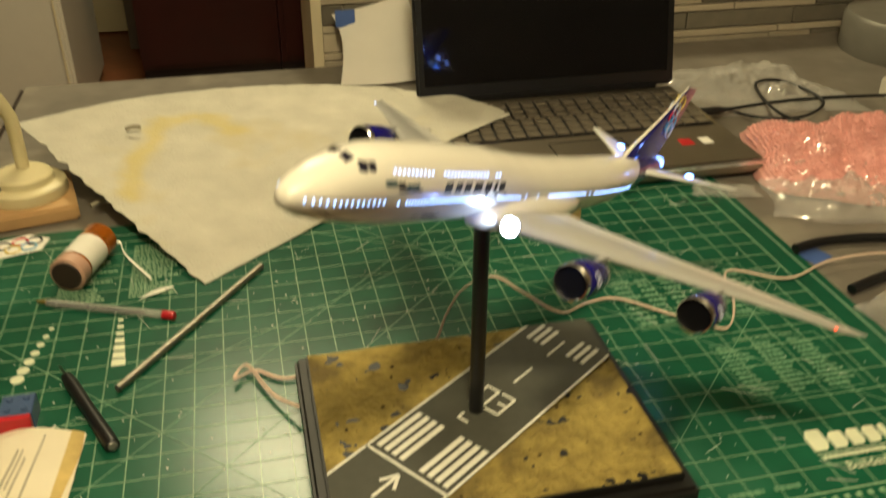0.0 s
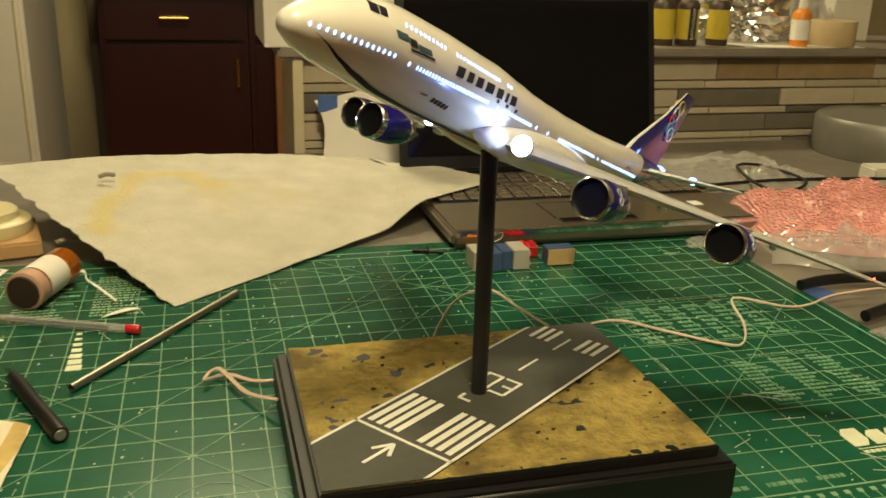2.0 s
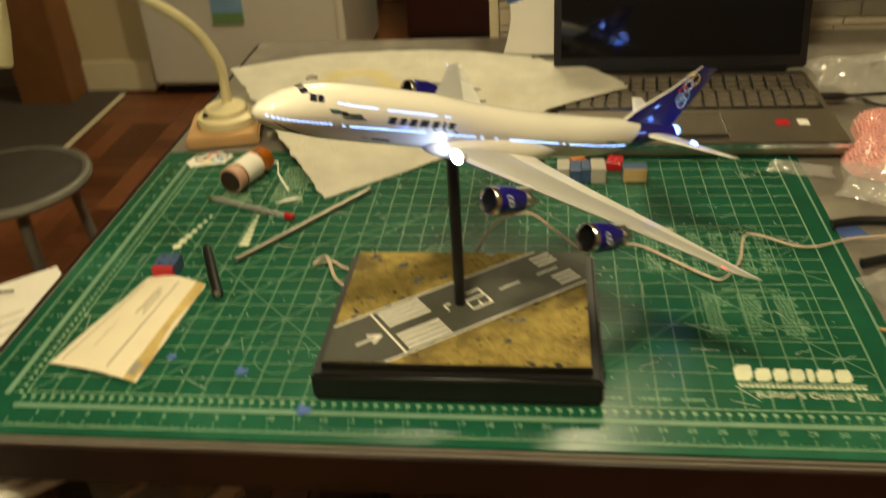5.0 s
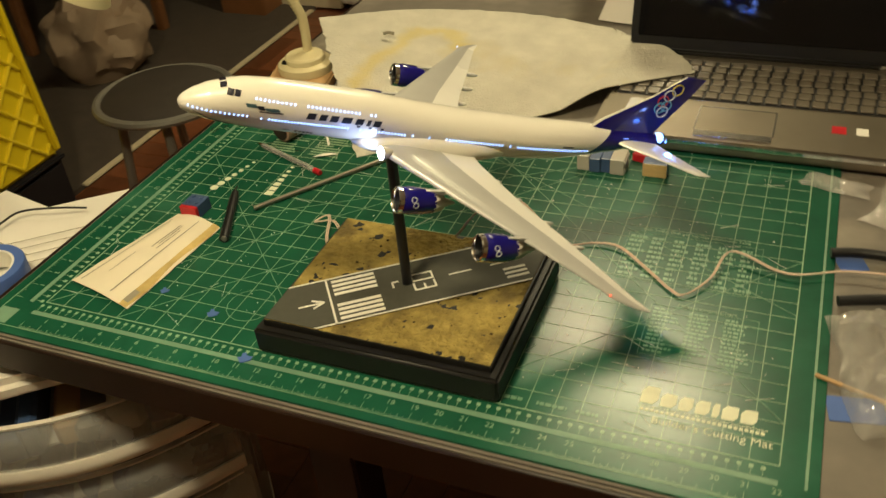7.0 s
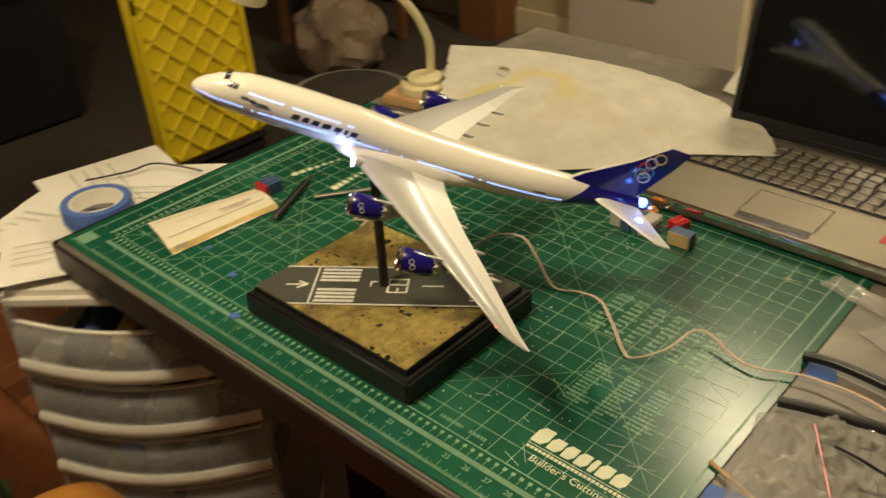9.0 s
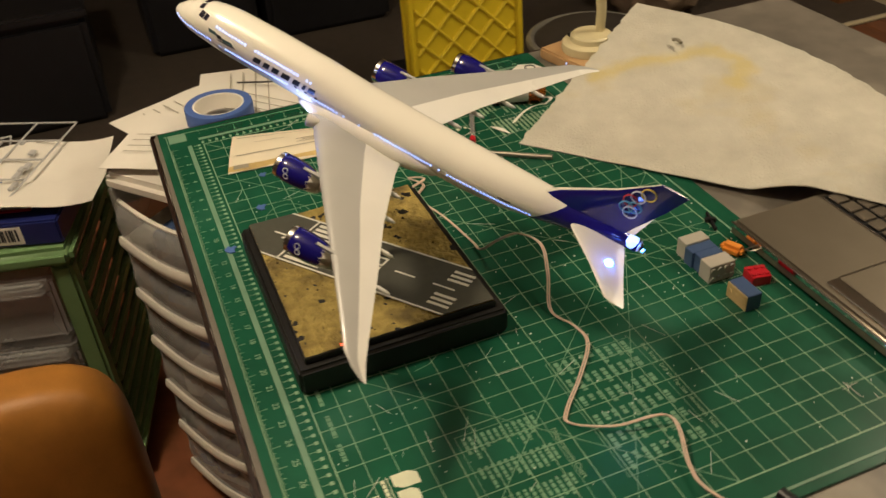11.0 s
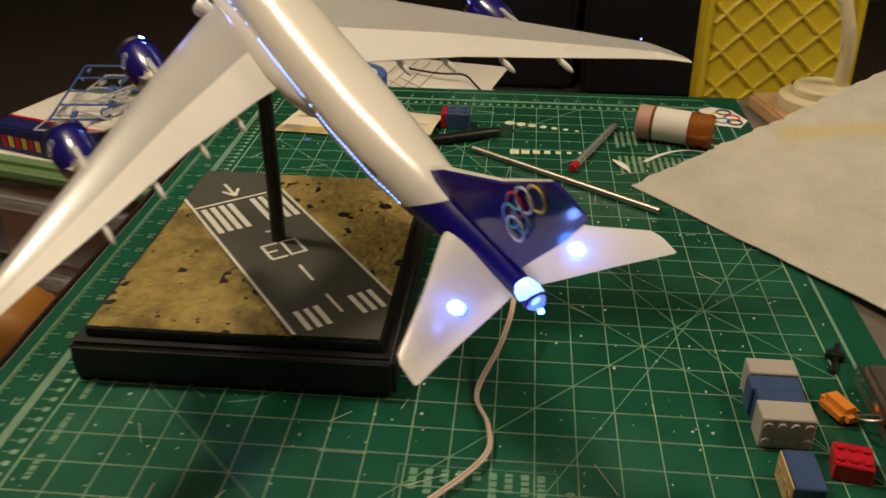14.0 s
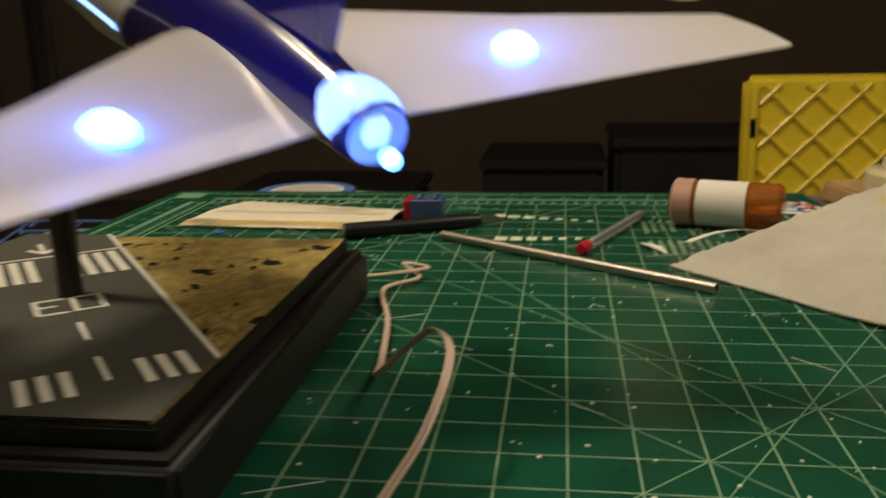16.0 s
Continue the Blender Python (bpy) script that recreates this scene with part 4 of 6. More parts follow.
DENSE = [Vector(a).lerp(Vector(b), k / 3) for a, b in zip(STAIN, STAIN[1:]) for k in range(3)]
soak(M["paper"], [cloth(p.x, p.y) for p in DENSE], (0.62, 0.5, 0.13), 0.002, 0.024, 0.6)
bm = tube([(0.122, 0.70, 0.8065), (0.13, 0.703, 0.8085), (0.14, 0.702, 0.8075)], 0.0028, 8, None, 3)
tagged(mesh_ob("dirt_lump", bm, M["print_grey"], None, "", True), "small grey smudge lump on the felt sheet", "lump")
bm = tube([(0.085, 0.578, 0.764), (0.1, 0.585, 0.766), (0.118, 0.583, 0.763)], 0.003, 8, None, 3)
tagged(mesh_ob("dirt_lump", bm, M["print_grey"], None, "", True), "small grey smudge lump on the felt sheet", "lump")

# ---- desk lamp on a block ----
block = tagged(mesh_ob("wood_block", box(-0.055, 0.055, -0.055, 0.055, 0, 0.019, 0.003), M["wood_light"]), "square block of pale wood under the lamp", "wood block")
block.matrix_world = pose(0.006, 0.622, Z0 - 0.0028, 0, 0, 12)
dlamp = thing("desk_lamp", "cream gooseneck desk lamp on a round base", "lamp", pose(0.009, 0.626, Z0 + 0.0164))
part("base", lathe([(0.046, 0), (0.047, 0.004), (0.046, 0.013), (0.043, 0.0155), (0.034, 0.0165), (0.033, 0.024), (0.03, 0.0265), (0.0, 0.0265)], 40), M["lamp_cream"], dlamp, "", True)
neck = [(-0.002, 0.016, 0.022), (-0.002, 0.018, 0.06), (-0.002, 0.014, 0.09), (-0.014, 0.002, 0.13), (-0.032, -0.022, 0.17), (-0.07, -0.058, 0.215), (-0.13, -0.11, 0.27), (-0.2, -0.16, 0.3)]
bm = tube(neck, 0.0075, 14, None, 8)
part("gooseneck", bm, M["lamp_cream"], dlamp, "ribbed bendable neck", True)
bm = bmesh.new()
path = [Vector(p) for p in neck]
for i in range(len(path) - 1):
    for k in range(7):
        p = path[i].lerp(path[i + 1], k / 7)
        d = (path[i + 1] - path[i]).normalized()
        add(bm, tube([p - d * 0.0011, p + d * 0.0011], 0.0079, 12))
part("neck_rib", bm, M["lamp_cream"], dlamp, "", True)["kind"] = "stuff"
bm = lathe([(0.012, 0), (0.014, 0.03), (0.045, 0.09), (0.062, 0.13), (0.06, 0.13), (0.042, 0.088), (0.01, 0.03)], 32, False)
part("shade", bm, M["lamp_cream"], dlamp, "unlit bell shade", True).matrix_basis = pose(-0.195, -0.157, 0.302, 0, 215, 35)
part("switch", box(-0.03, -0.018, -0.028, -0.02, 0.0162, 0.0225, 0.002), M["black_plastic"], dlamp)

# ---- medicine bottle ----
bottle = thing("pill_bottle", "amber pill bottle with a white label lying on the mat", "bottle", pose(0.08, 0.416, Z0 + 0.0188, -90, 0, -19) @ Matrix.Diagonal((0.87, 0.87, 0.87, 1)) )
part("jar", lathe([(0.0205, 0.012), (0.0205, 0.088), (0.0175, 0.0915), (0.0, 0.0915)], 32, False), M["amber"], bottle, "", True)
part("label", lathe([(0.0207, 0.02), (0.0207, 0.062)], 32, False), M["paper_white"], bottle, "white paper label", True)
part("lid", lathe([(0.0, -0.002), (0.0185, -0.002), (0.0212, 0.0), (0.0212, 0.016), (0.019, 0.0162)], 32, False), M["cap_brown"], bottle, "brown cap with a dark top", True)
part("lid_top", lathe([(0.0, -0.0035), (0.0165, -0.0035), (0.018, -0.0021)], 24, False), M["cap_dark"], bottle)
for k in range(5):
    a = radians(60 + k * 11)
    bm = sheet(6, 1, lambda u, v, a=a: Vector((0.0209 * math.cos(a + 0.05 * v), 0.0209 * math.sin(a + 0.05 * v), 0.026 + 0.03 * u)))
    part("print_bar", bm, M["print_grey"], bottle)
bm = bmesh.new()
curl = sheet(30, 2, lambda u, v: Vector((0.1 + 0.055 * u + 0.006 * math.sin(u * 7), 0.475 + 0.03 * math.sin(u * 4) - 0.04 * u + 0.006 * v, Z0 + 0.003 + 0.006 * abs(math.sin(u * 6)))), 0.0006)
tagged(mesh_ob("paper_curl", curl, M["paper_white"], None, "", True), "torn curled strip of white paper by the bottle", "paper scrap")
tagged(mesh_ob("paper_scrap", sheet(16, 2, lambda u, v: Vector((0.148 + 0.034 * u, 0.383 + 0.016 * u + 0.004 * (v - 0.5) * math.sin(math.pi * u) * 2, Z0 + 0.0015 + 0.002 * math.sin(u * 3))), 0.0005), M["paper_white"]), "thin pointed white paper scrap on the mat", "paper scrap")
tag = thing("rings_tag", "white cut-out decal scrap with printed rings", "decal", pose(0.012, 0.522, Z0 + 0.0006, 0, 0, 20))
part("paper", flat([(-0.03, -0.018), (0.02, -0.022), (0.034, 0.0), (0.016, 0.02), (-0.02, 0.02), (-0.036, 0.002)], 0.0006, None, 0.0005), M["paper_white"], tag)
for k, (x, y, m) in enumerate(((-0.014, 0.006, "decal"), (0.004, 0.007, "ring_red"), (0.018, 0.002, "decal"), (-0.006, -0.007, "ring_yellow"), (0.01, -0.008, "ring_cyan"))):
    part("printed_ring", tube([(x + 0.008 * math.cos(a), y + 0.008 * math.sin(a), 0.0009) for a in (2 * math.pi * j / 20 for j in range(21))], 0.0012, 5), M[m], tag)

# ---- pen, rod, cutter, card ----


def lying(name, label, category, a, b, z):
    """A thing whose z axis runs from a to b."""
    a, b = Vector((*a, z)), Vector((*b, z))
    m = (b - a).to_track_quat("Z", "Y").to_matrix().to_4x4()
    m.translation = a
    return thing(name, label, category, m), (b - a).length


pen, L = lying("pen", "clear ballpoint pen with a red end on the mat", "pen", (0.05, 0.396), (0.184, 0.3405), Z0 + 0.0046)
part("barrel", lathe([(0.0036, 0.012), (0.0042, 0.02), (0.0042, L - 0.012), (0.004, L - 0.011)], 8), M["plastic_film"], pen, "clear hexagonal barrel")
part("refill", lathe([(0.0014, 0.01), (0.0014, L - 0.03)], 8), M["stripe"], pen, "dark ink refill")
part("tip", lathe([(0.0004, 0), (0.0011, 0.002), (0.003, 0.012)], 10), M["brass"], pen)
part("end_plug", lathe([(0.0043, L - 0.012), (0.0045, L - 0.002), (0.0036, L)], 12), M["red_plastic"], pen, "red end plug", True)
rod, L = lying("metal_rod", "thin bright metal tube lying on the mat", "rod", (0.1395, 0.2385), (0.2705, 0.4175), Z0 + 0.0037)
part("tube", lathe([(0.0022, 0.004), (0.0024, 0), (0.0034, 0), (0.0034, L), (0.0024, L), (0.0022, L - 0.004)], 20, False), M["steel"], rod, "", True)
part("bore", lathe([(0.0, 0.004), (0.0029, 0.004)], 12, False), M["dark_hole"], rod)
cut, L = lying("craft_knife", "black craft knife with a short steel blade", "knife", (0.142, 0.163), (0.085, 0.285), Z0 + 0.0062)
part("handle", lathe([(0.0058, 0), (0.0062, 0.004), (0.0062, 0.02), (0.0055, 0.05), (0.006, 0.095), (0.0045, 0.11)], 16), M["black_plastic"], cut, "", True)
part("end_cap", lathe([(0.0035, -0.001), (0.0042, 0.0)], 12), M["grey_metal"], cut)
bm = bmesh.new()
for z in (-0.0003, 0.0003):
    bm.faces.new([bm.verts.new(v) for v in ((z, -0.003, 0.108), (z, 0.003, 0.108), (z, 0.0032, 0.122), (z, -0.0034, L))])
part("blade", bm, M["steel"], cut, "pointed steel blade")
card_c = [Vector((0.002, 0.042)), Vector((0.106, 0.015)), Vector((0.119, 0.188)), Vector((0.044, 0.202))]


def card_f(u, v):
    p = (card_c[0] * (1 - u) + card_c[1] * u) * (1 - v) + (card_c[3] * (1 - u) + card_c[2] * u) * v
    return Vector((p.x + 0.002 * noise.noise(Vector((u * 9, v * 9, 3))) * (u in (0, 1)), p.y, Z0 + 0.0022 + 0.007 * math.sin(math.pi * u) * (0.5 + 0.5 * v) + 0.0006 * noise.noise(Vector((u * 6, v * 6, 0)))))


card = thing("card_sheet", "cream card with scorched yellow edge and faint print", "card")
part("leaf", sheet(20, 20, card_f, 0.0009), M["card"], card, "", True)
part("scorched_edge", sheet(4, 20, lambda u, v: card_f(0.86 + 0.14 * u * (0.8 + 0.2 * math.sin(v * 9)), v) + Vector((0, 0, 0.0004))), M["card_burn"], card, "scorched yellow edge")
for k, (u0, u1, v0, v1) in enumerate(((0.1, 0.115, 0.04, 0.9), (0.62, 0.635, 0.05, 0.95), (0.42, 0.44, 0.55, 0.85), (0.47, 0.485, 0.6, 0.85), (0.52, 0.535, 0.55, 0.8), (0.3, 0.31, 0.2, 0.45), (0.86, 0.95, 0.04, 0.16))):
    part("print_bar", sheet(3, 14, lambda u, v: card_f(u0 + (u1 - u0) * u, v0 + (v1 - v0) * v) + Vector((0, 0, 0.0007))), M["print_grey"], card)

# ---- toy bricks by the laptop ----


def brick(x0, x1, y0, y1, h, m, label, studs, face="top", z=Z0 + 0.0002, turn=0, stud_m=None):
    cx, cy = (x0 + x1) / 2, (y0 + y1) / 2
    b = thing("toy_brick", label, "toy brick", pose(cx, cy, z, 0, 0, turn), "toy bricks on the mat")
    w, d = (x1 - x0) / 2, (y1 - y0) / 2
    part("body", box(-w, w, -d, d, 0, h, 0.0008, 1), M[m], b)
    nx, ny = studs
    for i in range(nx):
        for j in range(ny):
            if face == "top":
                s = part("stud", lathe([(0.0028, 0), (0.0028, 0.0016), (0.0024, 0.002)], 14), M[stud_m or m], b)
                s.matrix_basis = pose(-w + 2 * w * (i + 0.5) / nx, -d + 2 * d * (j + 0.5) / ny, h - 0.0002)
            elif face == "front":
                s = part("stud", lathe([(0.0018, 0), (0.003, 0), (0.003, 0.0018), (0.0018, 0.0018)], 14, False), M[stud_m or m], b)
                s.matrix_basis = pose(-w + 2 * w * (i + 0.5) / nx, -d + 0.0002, h * (j + 0.5) / ny, 90)
            else:
                s = part("stud", lathe([(0.0028, 0), (0.0028, 0.0018)], 14), M[stud_m or m], b)
                s.matrix_basis = pose(w - 0.0002, -d + 2 * d * (i + 0.5) / nx, h * (j + 0.5) / ny, 0, 90)
    return b


brick(0.52, 0.5365, 0.441, 0.472, 0.022, "grey_plastic", "light grey toy brick standing on its side", (3, 2), "side")
brick(0.537, 0.5515, 0.439, 0.471, 0.0205, "blue_plastic", "dull blue toy brick standing on its side", (3, 2), "side")
brick(0.552, 0.564, 0.441, 0.47, 0.0215, "blue_plastic", "dull blue toy brick standing on its side", (3, 2), "side")
brick(0.5645, 0.583, 0.439, 0.471, 0.0225, "grey_plastic", "light grey toy brick standing on its side", (4, 2), "side")
b = brick(0.606, 0.638, 0.445, 0.4625, 0.02, "blue_plastic", "dark blue toy brick with a tan underside", (3, 1), "front", stud_m="tan_plastic")
part("underside", box(-0.0155, 0.0155, -0.0098, -0.0088, 0.001, 0.019), M["tan_plastic"], b, "tan hollow underside")
brick(0.588, 0.609, 0.478, 0.5, 0.012, "red_plastic", "small red toy brick beside the laptop", (2, 3), "top", turn=-12)
b = brick(0.052, 0.078, 0.204, 0.23, 0.018, "blue_plastic", "blue toy brick with a red end", (2, 2), "top")
part("red_end", box(-0.0125, 0.0125, -0.019, -0.0132, 0.0005, 0.0175, 0.0006, 1), M["red_plastic"], b, "red end piece")
clip = thing("orange_clip", "small orange plastic clip with a wire loop", "clip", pose(0.548, 0.497, Z0 + 0.0003, 0, 0, 25))
part("jaw", box(-0.014, 0.012, -0.008, 0.008, 0, 0.012, 0.004, 2), M["orange"], clip)
part("wire_loop", tube([(0.012, 0, 0.01), (0.022, 0.006, 0.016), (0.03, 0, 0.02), (0.022, -0.006, 0.016), (0.012, 0, 0.011)], 0.0008, 6, None, 5), M["steel"], clip)
gun = thing("tiny_black_part", "tiny black plastic model part on the mat", "model part", pose(0.487, 0.512, Z0 + 0.0003, 0, 0, -20))
part("stem", box(-0.018, 0.018, -0.002, 0.002, 0, 0.004, 0.001, 1), M["black_plastic"], gun)
part("grip", box(-0.004, 0.001, -0.007, 0.006, 0, 0.006, 0.001, 1), M["black_plastic"], gun)

# ---- cable of the model ----
CAB = [(0.289, 0.168, 0.764), (0.268, 0.2, 0.756), (0.249, 0.243, 0.757), (0.238, 0.226, 0.757), (0.256, 0.239, 0.753), (0.283, 0.222, 0.753), (0.338, 0.235, 0.753), (0.4, 0.244, 0.753), (0.42, 0.246, 0.754),
       (0.435, 0.262, 0.772), (0.455, 0.277, 0.788), (0.487, 0.288, 0.79), (0.515, 0.282, 0.772), (0.55, 0.267, 0.753), (0.583, 0.276, 0.754), (0.613, 0.275, 0.755), (0.65, 0.245, 0.753), (0.682, 0.214, 0.753), (0.699, 0.208, 0.754),
       (0.721, 0.24, 0.757), (0.737, 0.286, 0.764), (0.786, 0.273, 0.757), (0.813, 0.272, 0.757), (0.865, 0.292, 0.757), (0.94, 0.285, 0.76), (1.02, 0.24, 0.752), (1.1, 0.22, 0.75)]
cable = thing("power_cable", "thin twin-core pinkish white cable trailing over the mat", "cable")
for off in (-0.0008, 0.0008):
    part("core", tube([(x + off, y + off, z + 0.0004) for x, y, z in CAB], 0.0009, 7, None, 8), M["cable_pink"], cable, "", True)
cable2 = tagged(mesh_ob("black_wire", tube([(0.98, 0.74, 0.75), (1.0, 0.68, 0.757), (1.06, 0.66, 0.76), (1.12, 0.7, 0.765), (1.1, 0.78, 0.77), (1.04, 0.76, 0.775), (1.03, 0.66, 0.765), (1.1, 0.6, 0.76), (1.2, 0.62, 0.757), (1.35, 0.72, 0.757)], 0.0024, 8, None, 8), M["rubber"], None, "", True), "tangled black wire on the table beside the laptop", "cable")
plug = thing("power_plug", "black laptop power lead with straight plug", "cable")
part("plug", lathe([(0.0055, 0), (0.006, 0.03), (0.0035, 0.04)], 14), M["rubber"], plug, "", True).matrix_basis = pose(0.918, 0.70, Z0 + 0.014, 0, 90, 0)
part("lead", tube([(0.955, 0.70, 0.764), (1.1, 0.72, 0.762), (1.3, 0.7, 0.762), (1.6, 0.68, 0.757)], 0.0026, 8, None, 6), M["rubber"], plug, "", True)
ear = tagged(mesh_ob("earphone_lead", tube([(0.93, 0.245, 0.75), (0.905, 0.215, 0.752), (0.91, 0.19, 0.756), (0.945, 0.17, 0.757), (0.985, 0.19, 0.752), (0.99, 0.23, 0.75), (0.96, 0.25, 0.752), (1.0, 0.16, 0.752), (1.08, 0.14, 0.75)], 0.0018, 8, None, 8), M["rubber"], None, "", True), "coiled thin black lead on the grey table", "cable")

# ---- clutter beside the mat ----
pl = thing("pliers", "pliers with long black plastic handles", "pliers")
part("handle", tube([(0.84, 0.322, 0.757), (0.88, 0.327, 0.759), (0.95, 0.318, 0.76), (1.02, 0.29, 0.758)], 0.0058, 10, None, 6), M["black_plastic"], pl, "", True)
part("handle", tube([(0.85, 0.236, 0.757), (0.89, 0.247, 0.759), (0.96, 0.262, 0.76), (1.02, 0.282, 0.758)], 0.0058, 10, None, 6), M["black_plastic"], pl, "", True)
part("jaw", box(1.015, 1.075, 0.276, 0.296, 0.75, 0.764, 0.004, 2), M["grey_metal"], pl, "grey steel jaws")
for x, y, a, w in ((0.862, 0.322, 20, 0.03), (0.872, 0.09, 10, 0.05)):
    o = tagged(mesh_ob("tape_strip", box(-w / 2, w / 2, -0.016, 0.016, 0, 0.0006), M["tape_blue"]), "strip of blue masking tape stuck on the table", "tape")
    o.matrix_world = pose(x, y, Z0 - 0.0027, 0, 0, a)


def crumple(name, label, cx, cy, rx, ry, h, m, seed, cells=22, rough=1.0, z=Z0 - 0.0025, turn=0):
    def f(u, v):
        a, b = 2 * u - 1, 2 * v - 1
        d = max(0, 1 - (a * a) ** 1.5) * max(0, 1 - (b * b) ** 1.5)
        n = noise.noise(Vector((u * 3 + seed, v * 3, 0))) * 0.5 + noise.noise(Vector((u * 9 + seed, v * 9, 3))) * 0.3 * rough + noise.noise(Vector((u * 22, v * 22, seed))) * 0.16 * rough
        e = 1 + 0.18 * noise.noise(Vector((a * 1.5, b * 1.5, seed + 9)))
        return Vector((rx * a * e, ry * b * e, h * (d ** 0.6) * (0.75 + n) + 0.001 + 0.004 * abs(n)))
    o = mesh_ob(name, sheet(cells, cells, f), m, None, "", False)
    o.matrix_world = pose(cx, cy, z, 0, 0, turn)
    return tagged(o, label, "bag")


crumple("clear_bag", "crumpled clear plastic bag on the table", 0.985, 0.445, 0.1, 0.075, 0.03, M["plastic_film"], 1, 70, 1.3, turn=-20)
crumple("clear_bag", "crumpled clear plastic bag on the table", 0.945, 0.16, 0.09, 0.085, 0.046, M["plastic_film"], 5, 80, 2.0, turn=15)
crumple("clear_bag", "crumpled clear plastic bag on the table", 1.06, 0.8, 0.12, 0.1, 0.03, M["plastic_film"], 8, 70, 1.3)
crumple("plastic_scrap", "torn cloudy plastic scrap beside the laptop", 0.84, 0.478, 0.04, 0.016, 0.008, M["plastic_film"], 12, 16, 0.6, Z0 + 0.0003, -12)
pk = crumple("bubble_bag", "pink bubble wrap bag with glossy bumps", 1.055, 0.505, 0.14, 0.1, 0.058, M["pink_bag"], 3, 58, 0.7, turn=-20)
bub = bmesh.new()
rng = random.Random(8)
me = pk.data
for i in range(0, len(me.vertices)):
    v = me.vertices[i].co
    if v.z > 0.012 and rng.random() < 0.75:
        s = bmesh.new()
        bmesh.ops.create_icosphere(s, subdivisions=1, radius=0.0026)
        for q in s.verts:
            q.co.z *= 0.55
        add(bub, s, pose(v.x, v.y, v.z + 0.0006))
part("bubble", bub, M["pink_bag"], pk, "", True)["kind"] = "stuff"
for k, (x, y, a, l, w, h) in enumerate(((1.245, 0.6, 12, 0.12, 0.05, 0.014), (1.3, 0.72, -8, 0.1, 0.045, 0.03))):
    o = tagged(mesh_ob("foam_block", box(-l / 2, l / 2, -w / 2, w / 2, 0, h, 0.003, 2), M["bottle_white"]), "small cream foam block on the cluttered table", "block")
    o.matrix_world = pose(x, y, Z0 - 0.0027, 0, 0, a)
case = thing("grey_case", "round grey metal case standing on the table", "case", pose(1.46, 0.93, Z0 - 0.0027))
part("body", lathe([(0.128, 0), (0.13, 0.006), (0.13, 0.06), (0.124, 0.068), (0.02, 0.074), (0.0, 0.074)], 48), M["grey_metal"], case, "", True)
part("cord", tube([(-0.02, -0.02, 0.08), (0.03, 0.0, 0.095), (0.06, -0.03, 0.09), (0.1, -0.02, 0.085), (0.08, 0.03, 0.085)], 0.009, 10, None, 6), M["green_plastic"], case, "dark green cord", True)
wire = tagged(mesh_ob("thin_cable", tube([(1.03, 0.2, 0.758), (0.984, 0.18, 0.776), (0.946, 0.175, 0.787), (0.92, 0.184, 0.78), (0.906, 0.2, 0.764), (0.913, 0.211, 0.759), (0.925, 0.226, 0.757), (0.939, 0.223, 0.757), (0.97, 0.238, 0.757), (1.03, 0.242, 0.757)], 0.0014, 8, None, 6), M["black_plastic"]), "thin black cable looped over the clear bag", "cable")
red_t = tagged(mesh_ob("red_strip", box(-0.05, 0.05, -0.001, 0.001, 0, 0.001), M["red_plastic"]), "thin red strip on the clear bag", "strip")
red_t.matrix_world = pose(0.925, 0.15, Z0 + 0.036, 0, 0, -60)
stick = tagged(mesh_ob("wood_stick", lathe([(0.0022, 0), (0.0022, 0.1)], 10), M["wood_light"]), "short thin wooden stick at the mat's edge", "stick")
stick.matrix_world = pose(0.835, 0.122, Z0 + 0.0026, 90, 0, 72)
for x, y, r in ((0.127, 0.058, 0.007), (0.207, 0.038, 0.009), (0.283, -0.016, 0.01)):
    pts = [(x + r * (0.7 + 0.3 * math.sin(k * 2.3)) * math.cos(k * math.pi / 5), y + r * (0.6 + 0.3 * math.cos(k * 1.7)) * math.sin(k * math.pi / 5)) for k in range(10)]
    tagged(mesh_ob("tape_scrap", flat(pts, Z0 + 0.0016, None, 0.001), M["tape_blue"]), "small scrap of blue masking tape on the mat", "tape")

# ---- half wall with tiles and ledge ----
half = tagged(mesh_ob("half_wall", box(0.411, 3.4, 1.088, 1.28, 0, 0.904), M["grout"]), "low kitchen half wall faced with mixed stone tiles", "wall", kind="structure")
tagged(mesh_ob("trim", box(0.394, 0.411, 1.066, 1.282, 0, 0.904, 0.002), M["trim_cream"]), "cream painted end trim of the half wall", "trim", kind="structure")
tagged(mesh_ob("ledge", box(0.37, 3.4, 1.06, 1.36, 0.9045, 0.922, 0.004, 2), M["ledge_stone"]), "grey stone ledge on top of the half wall", "ledge", kind="structure")
protos = {}
rng = random.Random(21)
z, row = 0.9035, 0
heights = (0.04, 0.016, 0.034, 0.014, 0.033, 0.014, 0.028, 0.036, 0.016, 0.034, 0.02)
for h in heights:
    x = 0.412 - rng.uniform(0, 0.1)
    while x < 2.2:
        w = rng.choice((0.09, 0.13, 0.17, 0.22))
        x0, x1 = max(x, 0.4125), min(x + w, 2.2)
        m = rng.choices(("tile_a", "tile_b", "tile_c"), (0.66, 0.24, 0.1))[0]
        if x1 - x0 > 0.01 and z - h > 0.6:
            key = (round(x1 - x0, 3), h, m)
            if key not in protos:
                protos[key] = part("tile", box(0, x1 - x0 - 0.0025, 0, 0.007, 0, h - 0.0025, 0.0008, 1), M[m], half)
                protos[key].matrix_basis = pose(x0, 1.081 - rng.uniform(0, 0.002), z - h)
            else:
                shared("tile", protos[key], half, pose(x0, 1.081 - rng.uniform(0, 0.002), z - h))
        x += w
    z -= h

# things on the ledge
LZ = 0.9222


